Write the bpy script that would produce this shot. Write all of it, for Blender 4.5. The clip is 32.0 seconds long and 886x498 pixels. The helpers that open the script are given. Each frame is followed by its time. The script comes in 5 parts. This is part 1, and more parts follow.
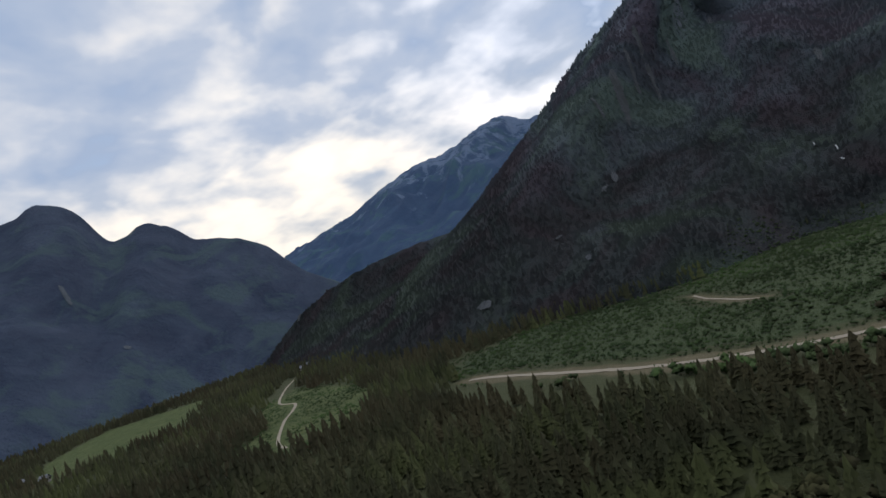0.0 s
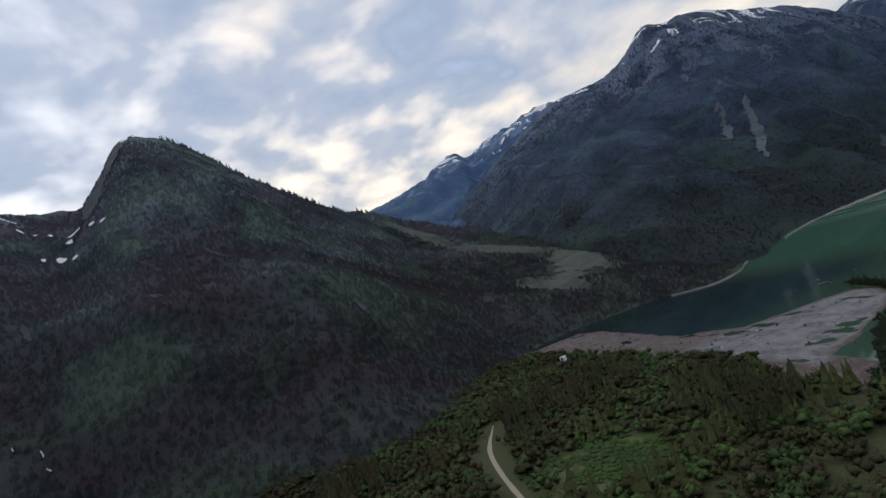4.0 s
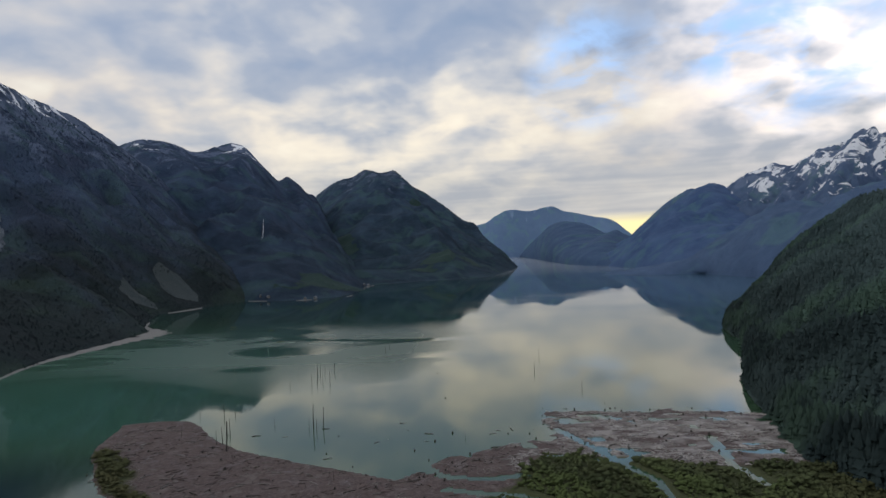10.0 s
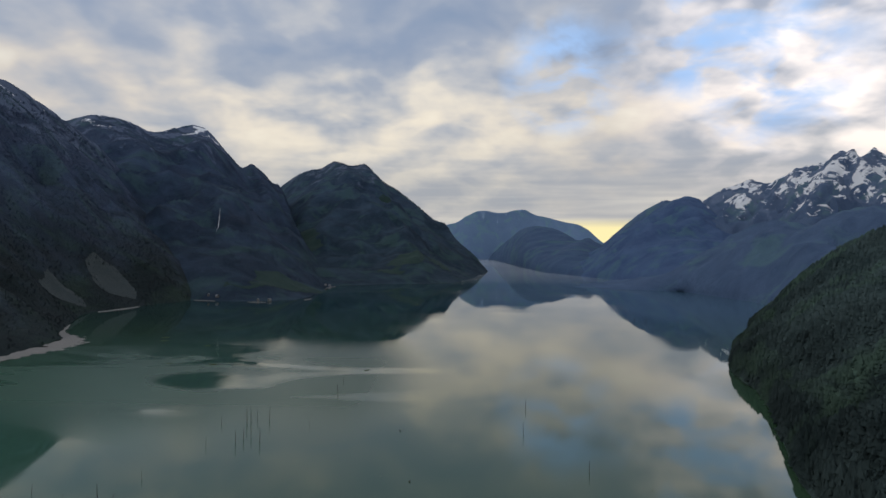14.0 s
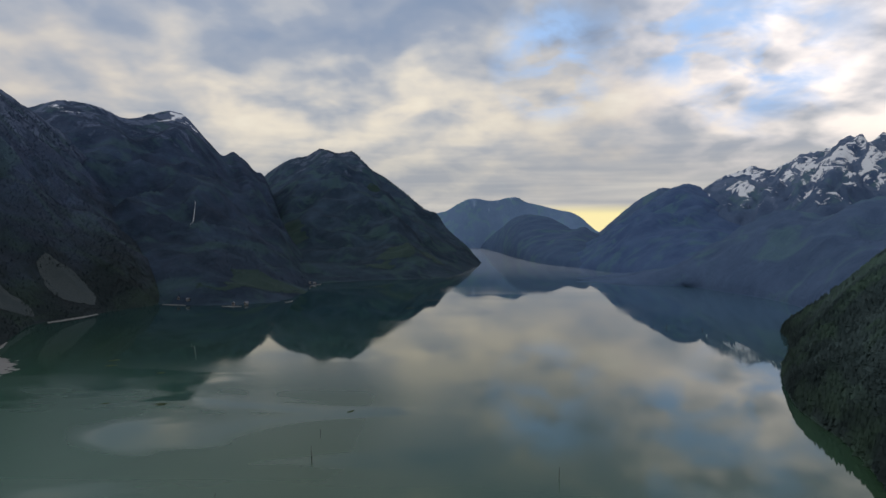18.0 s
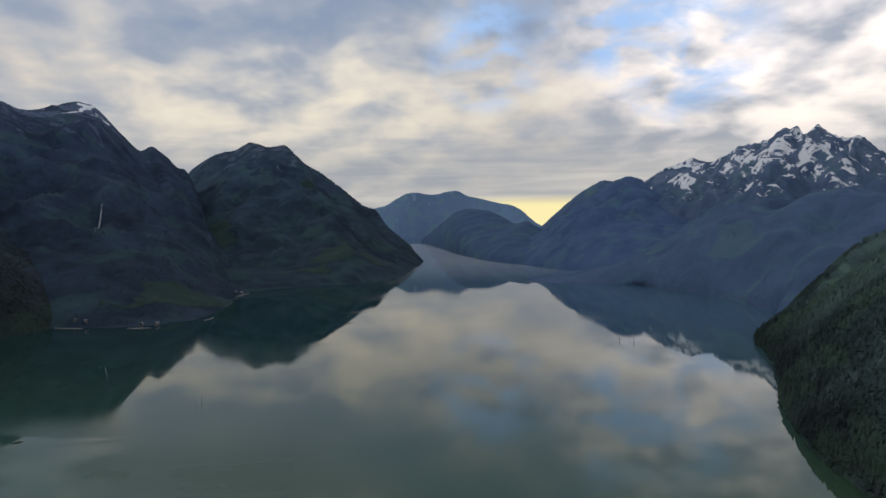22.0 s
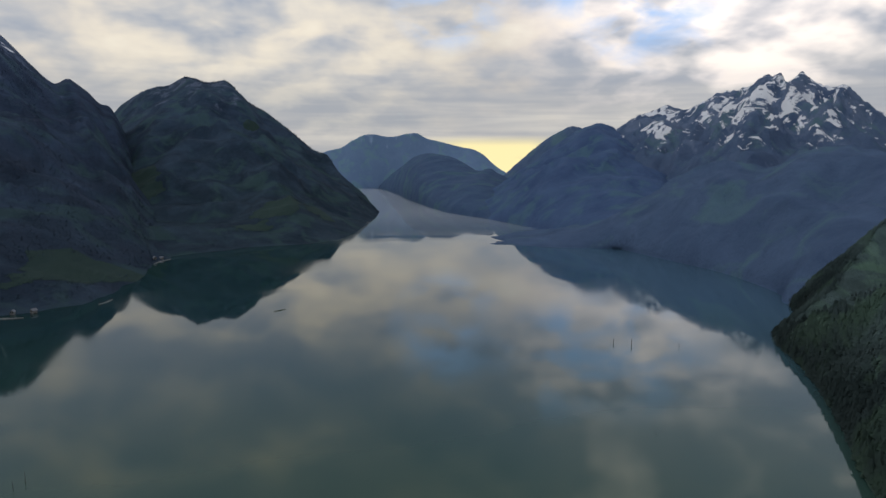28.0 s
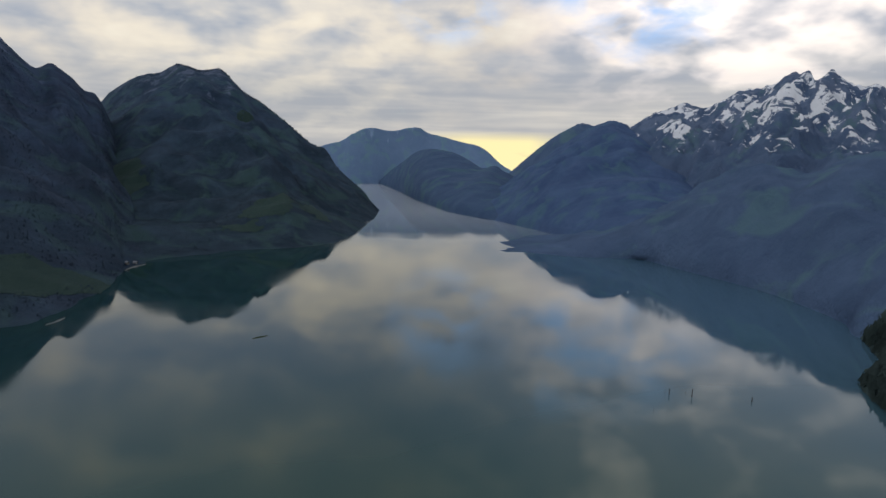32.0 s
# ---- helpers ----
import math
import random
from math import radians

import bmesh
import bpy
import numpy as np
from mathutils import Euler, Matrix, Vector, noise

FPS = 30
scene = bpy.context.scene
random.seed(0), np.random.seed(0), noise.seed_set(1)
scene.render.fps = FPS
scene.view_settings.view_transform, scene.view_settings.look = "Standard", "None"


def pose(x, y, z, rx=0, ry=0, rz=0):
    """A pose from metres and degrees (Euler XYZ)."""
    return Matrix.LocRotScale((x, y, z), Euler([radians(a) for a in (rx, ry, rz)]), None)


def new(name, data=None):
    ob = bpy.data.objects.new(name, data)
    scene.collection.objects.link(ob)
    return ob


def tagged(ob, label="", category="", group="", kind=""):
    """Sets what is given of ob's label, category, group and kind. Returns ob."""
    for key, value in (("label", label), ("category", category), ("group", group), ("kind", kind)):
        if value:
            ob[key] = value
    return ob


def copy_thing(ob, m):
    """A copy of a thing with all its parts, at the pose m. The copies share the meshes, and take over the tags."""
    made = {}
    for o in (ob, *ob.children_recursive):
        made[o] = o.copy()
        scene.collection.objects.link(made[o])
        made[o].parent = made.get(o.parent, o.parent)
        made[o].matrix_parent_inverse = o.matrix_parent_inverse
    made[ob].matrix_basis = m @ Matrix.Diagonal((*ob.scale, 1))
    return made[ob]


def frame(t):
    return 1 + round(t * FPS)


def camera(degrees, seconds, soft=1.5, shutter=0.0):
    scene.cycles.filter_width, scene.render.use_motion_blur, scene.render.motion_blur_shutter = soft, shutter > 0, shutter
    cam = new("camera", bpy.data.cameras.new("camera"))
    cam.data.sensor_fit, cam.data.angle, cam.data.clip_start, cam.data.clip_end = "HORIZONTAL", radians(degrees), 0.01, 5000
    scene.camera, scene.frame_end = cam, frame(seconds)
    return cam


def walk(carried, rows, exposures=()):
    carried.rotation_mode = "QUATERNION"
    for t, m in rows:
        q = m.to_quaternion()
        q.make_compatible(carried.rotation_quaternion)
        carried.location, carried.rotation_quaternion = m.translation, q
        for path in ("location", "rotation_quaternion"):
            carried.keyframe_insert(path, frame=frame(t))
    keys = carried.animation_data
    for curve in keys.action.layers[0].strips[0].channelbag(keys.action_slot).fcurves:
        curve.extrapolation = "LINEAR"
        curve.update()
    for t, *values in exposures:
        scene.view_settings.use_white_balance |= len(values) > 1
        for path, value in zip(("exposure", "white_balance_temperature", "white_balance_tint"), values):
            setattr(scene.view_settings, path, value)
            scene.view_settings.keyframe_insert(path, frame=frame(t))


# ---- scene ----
# ---- camera and its flight: seconds, place, heading, pitch, roll ----
cam = camera(72.0, 32.0)
PATH = [
    (0.0, 195.0, -278.1, 51.7, 138.33, 2.48, 18.34),
    (0.5, 179.1, -284.9, 54.1, 131.02, 2.19, 20.50),
    (1.0, 163.3, -289.2, 56.3, 123.48, 2.62, 20.13),
    (1.5, 149.3, -292.3, 58.8, 115.29, 2.93, 20.20),
    (2.0, 138.2, -296.3, 61.7, 104.95, 3.35, 19.96),
    (2.5, 128.2, -300.2, 65.0, 96.62, 3.74, 20.39),
    (3.0, 117.9, -302.1, 67.9, 87.29, 3.52, 21.61),
    (3.5, 107.3, -301.5, 69.7, 78.70, 3.17, 20.07),
    (4.0, 97.1, -298.7, 71.2, 69.23, 2.71, 18.79),
    (4.5, 87.8, -293.5, 72.9, 60.58, 0.87, 17.70),
    (6.5, 54.7, -264.6, 80.1, 34.63, -0.77, 11.57),
    (7.0, 47.5, -256.0, 81.9, 28.42, 0.13, 10.83),
    (7.5, 42.3, -246.0, 83.7, 23.31, 0.51, 10.01),
    (8.0, 38.6, -235.8, 85.1, 18.36, 0.59, 7.63),
    (8.5, 35.4, -225.9, 86.4, 14.66, 0.43, 7.89),
    (9.0, 32.4, -215.3, 87.8, 10.82, 0.60, 6.81),
    (9.5, 30.1, -203.5, 89.5, 7.39, 0.39, 4.99),
    (10.0, 28.0, -192.2, 91.4, 3.97, -0.03, 2.24),
    (10.5, 26.1, -181.5, 93.0, 1.81, -0.29, -0.50),
    (11.0, 24.7, -170.2, 94.8, 0.86, -0.78, -0.85),
    (11.5, 23.8, -158.5, 96.6, 1.18, -0.96, -1.23),
    (12.0, 22.4, -146.8, 98.5, 1.84, -1.09, -0.19),
    (12.5, 20.7, -135.5, 100.7, 2.04, -0.90, 0.18),
    (13.0, 19.4, -123.5, 103.2, 1.45, -0.83, 0.20),
    (13.5, 18.8, -110.5, 105.8, 1.27, -0.73, 0.27),
    (14.0, 18.4, -97.0, 108.1, 0.96, -0.39, -0.80),
    (14.5, 17.4, -83.6, 110.4, 0.77, -0.38, -1.23),
    (16.5, 11.5, -31.7, 118.3, 0.23, -0.02, -0.62),
    (17.0, 10.3, -19.1, 120.1, 0.27, 0.05, -0.65),
    (17.5, 9.3, -7.1, 122.6, 0.15, -0.34, -0.79),
    (18.0, 8.3, 4.9, 124.4, -0.04, -1.63, -0.44),
    (18.5, 7.3, 16.8, 125.9, -0.11, -2.78, 0.79),
    (19.0, 6.5, 28.5, 127.1, -0.58, -3.15, 1.00),
    (19.5, 5.9, 40.9, 128.8, -1.49, -3.26, 0.70),
    (20.0, 5.0, 54.6, 131.2, -2.44, -3.03, 1.34),
    (20.5, 4.2, 69.1, 134.4, -3.36, -2.63, 1.26),
    (21.0, 4.3, 82.8, 137.2, -4.35, -2.09, 0.60),
    (21.5, 5.4, 95.1, 139.4, -4.92, -2.15, 0.78),
    (22.0, 6.8, 107.1, 141.7, -5.71, -2.33, 0.56),
    (22.5, 7.9, 119.7, 144.4, -6.38, -2.36, 0.87),
    (23.0, 9.1, 133.5, 147.6, -6.95, -2.34, 0.50),
    (23.5, 10.8, 147.0, 151.0, -7.28, -2.53, 0.33),
    (24.0, 13.4, 159.3, 154.1, -7.35, -3.32, 0.10),
    (24.5, 16.4, 171.1, 157.2, -7.54, -4.41, 0.98),
    (25.0, 18.7, 184.5, 160.3, -7.79, -5.81, 0.62),
    (25.5, 20.4, 198.9, 162.7, -8.66, -6.67, 0.66),
    (27.5, 28.3, 256.6, 169.0, -9.25, -7.48, -0.46),
    (28.0, 30.1, 270.8, 170.2, -9.48, -7.89, -0.25),
    (28.5, 31.4, 285.3, 171.2, -9.53, -8.16, -0.59),
    (29.0, 32.4, 300.0, 171.9, -9.25, -8.55, -0.77),
    (29.5, 33.0, 315.0, 172.6, -8.98, -8.89, -1.04),
    (30.0, 33.8, 329.7, 173.4, -9.07, -9.18, -0.90),
    (30.5, 34.5, 344.3, 174.1, -9.34, -9.43, -0.36),
    (31.0, 35.0, 359.1, 174.9, -9.28, -9.47, -0.84),
    (31.5, 35.2, 374.1, 175.9, -9.15, -9.10, -1.30),
    (32.0, 35.2, 389.0, 176.8, -9.47, -8.37, -1.27),
]

walk(cam, [(t, pose(x, y, z, 90 + p, r, h)) for t, x, y, z, h, p, r in PATH],
     [(0.0, 0.58), (2.0, 0.48), (3.0, 0.54), (4.5, 0.52), (7.0, 0.34), (10.0, 0.34), (13.0, 0.20), (19.0, 0.10), (25.0, 0.13), (32.0, 0.22)])

# ---- sky, sun, exposure ----
SUN_HEADING, SUN_HEIGHT = radians(-100), radians(32)


def link(tree, a, b):
    tree.links.new(a, b)


def node(tree, kind, **sockets):
    n = tree.nodes.new(kind)
    for key, value in sockets.items():
        n.inputs[key.replace("_", " ")].default_value = value
    return n


def math_node(tree, op, a, b=None, clamp=False):
    n = tree.nodes.new("ShaderNodeMath")
    n.operation, n.use_clamp = op, clamp
    for i, value in enumerate((a, b)):
        if value is None:
            continue
        if isinstance(value, (int, float)):
            n.inputs[i].default_value = value
        else:
            link(tree, value, n.inputs[i])
    return n.outputs[0]


def ramp(tree, source, stops):
    n = tree.nodes.new("ShaderNodeValToRGB")
    while len(n.color_ramp.elements) < len(stops):
        n.color_ramp.elements.new(0.5)
    for e, (place, col) in zip(n.color_ramp.elements, stops):
        e.position = place
        e.color = (*col, 1) if len(col) == 3 else col
    link(tree, source, n.inputs[0])
    return n.outputs[0]


def grey(x):
    return (x, x, x)


def mix(tree, fac, a, b, blend="MIX"):
    n = tree.nodes.new("ShaderNodeMix")
    n.data_type, n.blend_type = "RGBA", blend
    if isinstance(fac, (int, float)):
        n.inputs[0].default_value = fac
    else:
        link(tree, fac, n.inputs[0])
    for i, value in ((6, a), (7, b)):
        if isinstance(value, tuple):
            n.inputs[i].default_value = (*value, 1)
        else:
            link(tree, value, n.inputs[i])
    return n.outputs[2]


def noise_tex(tree, vector, scale, detail=6.0, rough=0.55, warp=0.0):
    n = node(tree, "ShaderNodeTexNoise", Scale=scale, Detail=detail, Roughness=rough, Distortion=warp)
    if vector is not None:
        link(tree, vector, n.inputs["Vector"])
    return n.outputs["Fac"]


world = bpy.data.worlds.new("sky")
scene.world = world
world.use_nodes = True
W = world.node_tree
W.nodes.clear()
sky = W.nodes.new("ShaderNodeTexSky")
sky.sky_type, sky.sun_disc = "NISHITA", False
sky.sun_elevation, sky.sun_rotation = SUN_HEIGHT, SUN_HEADING
coords = W.nodes.new("ShaderNodeTexCoord").outputs["Generated"]
parts = W.nodes.new("ShaderNodeSeparateXYZ")
link(W, coords, parts.inputs[0])
up = math_node(W, "MAXIMUM", parts.outputs[2], 0.0)
far_up = math_node(W, "ADD", up, 0.33)
flat = W.nodes.new("ShaderNodeCombineXYZ")
link(W, math_node(W, "DIVIDE", parts.outputs[0], far_up), flat.inputs[0])
link(W, math_node(W, "DIVIDE", parts.outputs[1], far_up), flat.inputs[1])
shift = W.nodes.new("ShaderNodeMapping")
shift.inputs["Location"].default_value = (3.3, 1.7, 0)
link(W, flat.outputs[0], shift.inputs["Vector"])
layer = shift.outputs[0]
# broad banks of cloud, their billows and the torn edges
broad = noise_tex(W, layer, 1.5, 2.0, 0.45, 0.2)
billow = noise_tex(W, layer, 5.4, 3.0, 0.45, 0.25)
wisp = noise_tex(W, layer, 19.0, 3.0, 0.5)
density = math_node(W, "ADD", math_node(W, "MULTIPLY", broad, 0.42), math_node(W, "ADD", math_node(W, "MULTIPLY", billow, 0.72), math_node(W, "MULTIPLY", wisp, 0.11)))
density = math_node(W, "ADD", density, -0.125)
# a lit layer low in the sky, a shaded one above it, the bright thin cloud overhead
deck = ramp(W, up, [(0.0, grey(0.45)), (0.10, grey(0.46)), (0.15, grey(0.54)), (0.23, grey(0.57)), (0.30, grey(0.42)), (0.50, grey(0.42)), (0.80, grey(0.56))])
density = math_node(W, "ADD", density, math_node(W, "ADD", deck, -0.5))
cover = ramp(W, density, [(0.30, (0.28, 0.33, 0.41)), (0.42, (0.36, 0.39, 0.44)), (0.51, (0.46, 0.46, 0.47)), (0.60, (0.57, 0.53, 0.49)), (0.68, (0.68, 0.61, 0.52)), (0.80, (0.78, 0.71, 0.59))])
low = ramp(W, up, [(0.0, grey(1.0)), (0.20, grey(0.95)), (0.31, grey(0.2)), (0.6, grey(0.15))])
warm = mix(W, low, (0.86, 0.93, 1.06), (0.94, 0.965, 1.01))
clouds = mix(W, 1.0, cover, warm, "MULTIPLY")
# the long flat sheets near the horizon, with thin darker streaks
level = W.nodes.new("ShaderNodeMapping")
level.inputs["Scale"].default_value = (1.6, 1.6, 26)
link(W, coords, level.inputs["Vector"])
streak = noise_tex(W, level.outputs[0], 1.6, 3.0, 0.5, 0.2)
veil = ramp(W, up, [(0.03, grey(0.9)), (0.10, grey(0.7)), (0.19, grey(0.0))])
clouds = mix(W, veil, clouds, ramp(W, streak, [(0.36, (0.35, 0.36, 0.38)), (0.50, (0.45, 0.44, 0.43)), (0.64, (0.58, 0.55, 0.50))]))


def round_about(heading, height, width):
    """How near a direction lies to one point of the sky: 1 there, 0 beyond the width."""
    a, e = radians(heading), radians(height)
    d = W.nodes.new("ShaderNodeVectorMath")
    d.operation = "DOT_PRODUCT"
    link(W, coords, d.inputs[0])
    d.inputs[1].default_value = (-math.sin(a) * math.cos(e), math.cos(a) * math.cos(e), math.sin(e))
    edge = math.cos(radians(width))
    return math_node(W, "DIVIDE", math_node(W, "SUBTRACT", d.outputs["Value"], edge), 1 - edge, True)


def glow(heading, height, width, colour):
    """Cloud lit from behind round one point of the sky, most where it is thick."""
    lit = math_node(W, "MULTIPLY", round_about(heading, height, width), ramp(W, density, [(0.42, grey(0.1)), (0.62, grey(1.0))]))
    return mix(W, 1.0, tuple(colour), mix(W, 1.0, grey(1.0), lit, "MULTIPLY"), "MULTIPLY")


clouds = mix(W, 1.0, clouds, glow(152, 15, 24, (0.22, 0.19, 0.14)), "ADD")
clouds = mix(W, 1.0, clouds, glow(112, 24, 30, (0.22, 0.25, 0.32)), "ADD")
clouds = mix(W, 1.0, clouds, glow(76, 12, 24, (0.36, 0.28, 0.18)), "ADD")
clouds = mix(W, 1.0, clouds, glow(-33, 19, 20, (0.34, 0.28, 0.26)), "ADD")
clouds = mix(W, 1.0, clouds, glow(-40, 30, 28, (0.46, 0.41, 0.36)), "ADD")
clouds = mix(W, 1.0, clouds, glow(8, 13, 22, (0.14, 0.12, 0.07)), "ADD")
# holes in the cloud where the blue shows
torn = noise_tex(W, layer, 6.5, 4.0, 0.5, 0.4)
for heading, height, width in ((-10, 15.5, 6), (-27, 15.5, 8), (-20, 18, 6)):
    hole = math_node(W, "MULTIPLY", round_about(heading, height, width), ramp(W, torn, [(0.44, grey(0)), (0.66, grey(1.0))]))
    clouds = mix(W, hole, clouds, (0.36, 0.56, 0.90))
# a clear yellow gap right above the notch at the lake's end
gap = math_node(W, "MULTIPLY", ramp(W, up, [(0.030, grey(1)), (0.046, grey(0))]), ramp(W, parts.outputs[0], [(0.10, grey(0)), (0.20, grey(1)), (0.30, grey(1)), (0.36, grey(0))]))
gap = math_node(W, "MULTIPLY", gap, math_node(W, "GREATER_THAN", parts.outputs[1], 0.0))
clouds = mix(W, gap, clouds, (0.92, 0.80, 0.42))
thin = ramp(W, density, [(0.20, grey(0.3)), (0.30, grey(0.0))])
blue = mix(W, 1.0, sky.outputs[0], (0.11, 0.11, 0.11), "MULTIPLY")
shown = mix(W, thin, clouds, blue)
back = W.nodes.new("ShaderNodeBackground")
link(W, shown, back.inputs[0])
back.inputs[1].default_value = 1.0
link(W, back.outputs[0], W.nodes.new("ShaderNodeOutputWorld").inputs[0])

sun_data = bpy.data.lights.new("sun", "SUN")
sun_data.energy, sun_data.angle, sun_data.color = 0.5, radians(20), (1.0, 0.96, 0.90)
sun = new("sun", sun_data)
sun.matrix_world = pose(0, 0, 600, 90 - math.degrees(SUN_HEIGHT), 0, 180 - math.degrees(SUN_HEADING))


# ---- materials ----
def material(name, rough=0.9, spec=0.3):
    m = bpy.data.materials.new(name)
    m.use_nodes = True
    tree = m.node_tree
    shader = tree.nodes["Principled BSDF"]
    shader.inputs["Roughness"].default_value = rough
    shader.inputs["Specular IOR Level"].default_value = spec
    return m, tree, shader


def place(tree):
    return tree.nodes.new("ShaderNodeNewGeometry").outputs["Position"]


def bump(tree, shader, height, strength, distance):
    n = node(tree, "ShaderNodeBump", Strength=strength, Distance=distance)
    link(tree, height, n.inputs["Height"])
    link(tree, n.outputs[0], shader.inputs["Normal"])


def canopy_colour(tree, p, a, b, rust, island=None, high=None):
    """Stands of trees: dark and pale ones, brownish and fresh green ones, with a fine grain; high multiplies in a paler
    tint with height.
    """
    fine = noise_tex(tree, p, 0.35, 4.0, 0.7)
    wide = noise_tex(tree, p, 0.012, 5.0, 0.65, 0.5)
    tone = math_node(tree, "ADD", math_node(tree, "MULTIPLY", fine, 0.26), 0.07)
    tone = math_node(tree, "ADD", tone, math_node(tree, "MULTIPLY", island, 0.14) if island else 0.07)
    tone = math_node(tree, "ADD", tone, math_node(tree, "MULTIPLY", math_node(tree, "SUBTRACT", wide, 0.45), 2.2), True)
    stand = noise_tex(tree, p, 0.010, 4.0, 0.6, 0.8)
    col = mix(tree, tone, a, b)
    rusty = ((a[0] + b[0]) * 0.52, (a[1] + b[1]) * 0.34, (a[2] + b[2]) * 0.38)
    fresh = (b[0] * 0.95, b[1] * 1.12, b[2] * 0.80)
    col = mix(tree, ramp(tree, stand, [(0.49, grey(0)), (0.62, grey(rust))]), col, rusty)
    col = mix(tree, ramp(tree, stand, [(0.38, grey(0.65)), (0.48, grey(0))]), col, fresh)
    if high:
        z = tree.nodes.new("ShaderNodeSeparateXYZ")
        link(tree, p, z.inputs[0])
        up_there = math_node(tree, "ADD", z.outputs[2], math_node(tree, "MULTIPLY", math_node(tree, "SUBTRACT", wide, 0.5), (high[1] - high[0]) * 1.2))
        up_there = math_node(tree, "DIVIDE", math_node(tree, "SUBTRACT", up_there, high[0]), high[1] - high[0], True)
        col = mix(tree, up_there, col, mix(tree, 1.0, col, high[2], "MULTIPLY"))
    return col


def slope_material(name, a, b, rust, rock, rock_from, snow_from, grain=0.02, relief=9.0, snow=0.12, flecks=0.011, rugged=0.7, high=None):
    """Forested mountainside: canopy in stands, bare rock and snow by height and broken by noise."""
    m, tree, shader = material(name, 0.95, 0.1)
    p = place(tree)
    fine = noise_tex(tree, p, grain * 4, 5.0, 0.7)
    canopy = canopy_colour(tree, p, a, b, rust, None, high)
    z = tree.nodes.new("ShaderNodeSeparateXYZ")
    link(tree, p, z.inputs[0])
    stretch = tree.nodes.new("ShaderNodeMapping")
    stretch.inputs["Scale"].default_value = (1, 1, 0.35)
    link(tree, p, stretch.inputs["Vector"])
    crag = noise_tex(tree, stretch.outputs[0], 0.018, 7.0, 0.66, 0.4)
    high = math_node(tree, "DIVIDE", math_node(tree, "SUBTRACT", z.outputs[2], rock_from), 220.0, True)
    bare = math_node(tree, "ADD", crag, math_node(tree, "MULTIPLY", high, 0.22))
    bare = ramp(tree, bare, [(0.66, grey(0)), (0.74, grey(1))])
    stone = mix(tree, fine, rock, tuple(c * 1.9 for c in rock))
    col = mix(tree, math_node(tree, "MULTIPLY", bare, math_node(tree, "GREATER_THAN", high, 0.001)), canopy, stone)
    cold = math_node(tree, "DIVIDE", math_node(tree, "SUBTRACT", z.outputs[2], snow_from), 160.0, True)
    drift = noise_tex(tree, p, flecks, 8.0, 0.64, 0.8)
    white = math_node(tree, "ADD", drift, math_node(tree, "MULTIPLY", cold, snow))
    white = math_node(tree, "MULTIPLY", ramp(tree, white, [(0.60, grey(0)), (0.625, grey(1))]), math_node(tree, "GREATER_THAN", cold, 0.001))
    col = mix(tree, white, col, (0.78, 0.80, 0.84))
    link(tree, col, shader.inputs["Base Color"])
    bump(tree, shader, math_node(tree, "ADD", fine, math_node(tree, "MULTIPLY", crag, 1.5)), rugged, relief)
    return m


def ground_material(name, a, b, c, scale=0.05, relief=0.6, rough=0.95):
    m, tree, shader = material(name, rough, 0.15)
    p = place(tree)
    wide = noise_tex(tree, p, scale, 4.0, 0.6, 0.3)
    fine = noise_tex(tree, p, scale * 14, 6.0, 0.7)
    col = mix(tree, ramp(tree, fine, [(0.35, grey(0)), (0.65, grey(1))]), a, b)
    col = mix(tree, ramp(tree, wide, [(0.42, grey(0)), (0.62, grey(1))]), col, c)
    link(tree, col, shader.inputs["Base Color"])
    bump(tree, shader, fine, 0.8, relief)
    return m


def leaf_material(name, a, b, rust=0.2, soft=0.92, high=None):
    """Foliage in stands of differing tone; many small leaves scatter light as if they faced the sky."""
    m, tree, shader = material(name, 0.9, 0.08)
    g = tree.nodes.new("ShaderNodeNewGeometry")
    col = canopy_colour(tree, g.outputs["Position"], a, b, rust, g.outputs["Random Per Island"], high)
    link(tree, col, shader.inputs["Base Color"])
    lift = tree.nodes.new("ShaderNodeVectorMath")
    lift.operation = "SCALE"
    link(tree, g.outputs["Normal"], lift.inputs[0])
    lift.inputs["Scale"].default_value = 1 - soft
    turn = tree.nodes.new("ShaderNodeVectorMath")
    link(tree, lift.outputs[0], turn.inputs[0])
    turn.inputs[1].default_value = (0, 0, soft)
    unit = tree.nodes.new("ShaderNodeVectorMath")
    unit.operation = "NORMALIZE"
    link(tree, turn.outputs[0], unit.inputs[0])
    link(tree, unit.outputs[0], shader.inputs["Normal"])
    return m


# tints by height: painted haze for valley, west and peaks; shore only grows paler
HAZE_VALLEY, HAZE_WEST, HAZE_PEAKS, HIGH_SHORE = (60, 240, (2.0, 2.1, 2.5)), (50, 260, (2.2, 2.3, 3.6)), (60, 380, (1.25, 1.25, 1.45)), (15, 95, (2.0, 2.05, 2.15))
# dark base puts the shade on the lower valley and west slopes into colour
M_DARK = slope_material("spruce_slope", (0.018, 0.023, 0.024), (0.060, 0.070, 0.072), 0.75, (0.100, 0.112, 0.138), 190, 900, high=HAZE_VALLEY)
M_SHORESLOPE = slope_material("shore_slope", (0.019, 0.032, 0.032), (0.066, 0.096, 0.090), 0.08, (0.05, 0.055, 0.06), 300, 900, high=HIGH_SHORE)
M_WEST = slope_material("shaded_spruce_slope", (0.011, 0.018, 0.019), (0.028, 0.039, 0.041), 0.25, (0.066, 0.086, 0.130), 200, 425, 0.02, 7.0, 0.15, 0.011, 0.4, HAZE_WEST)
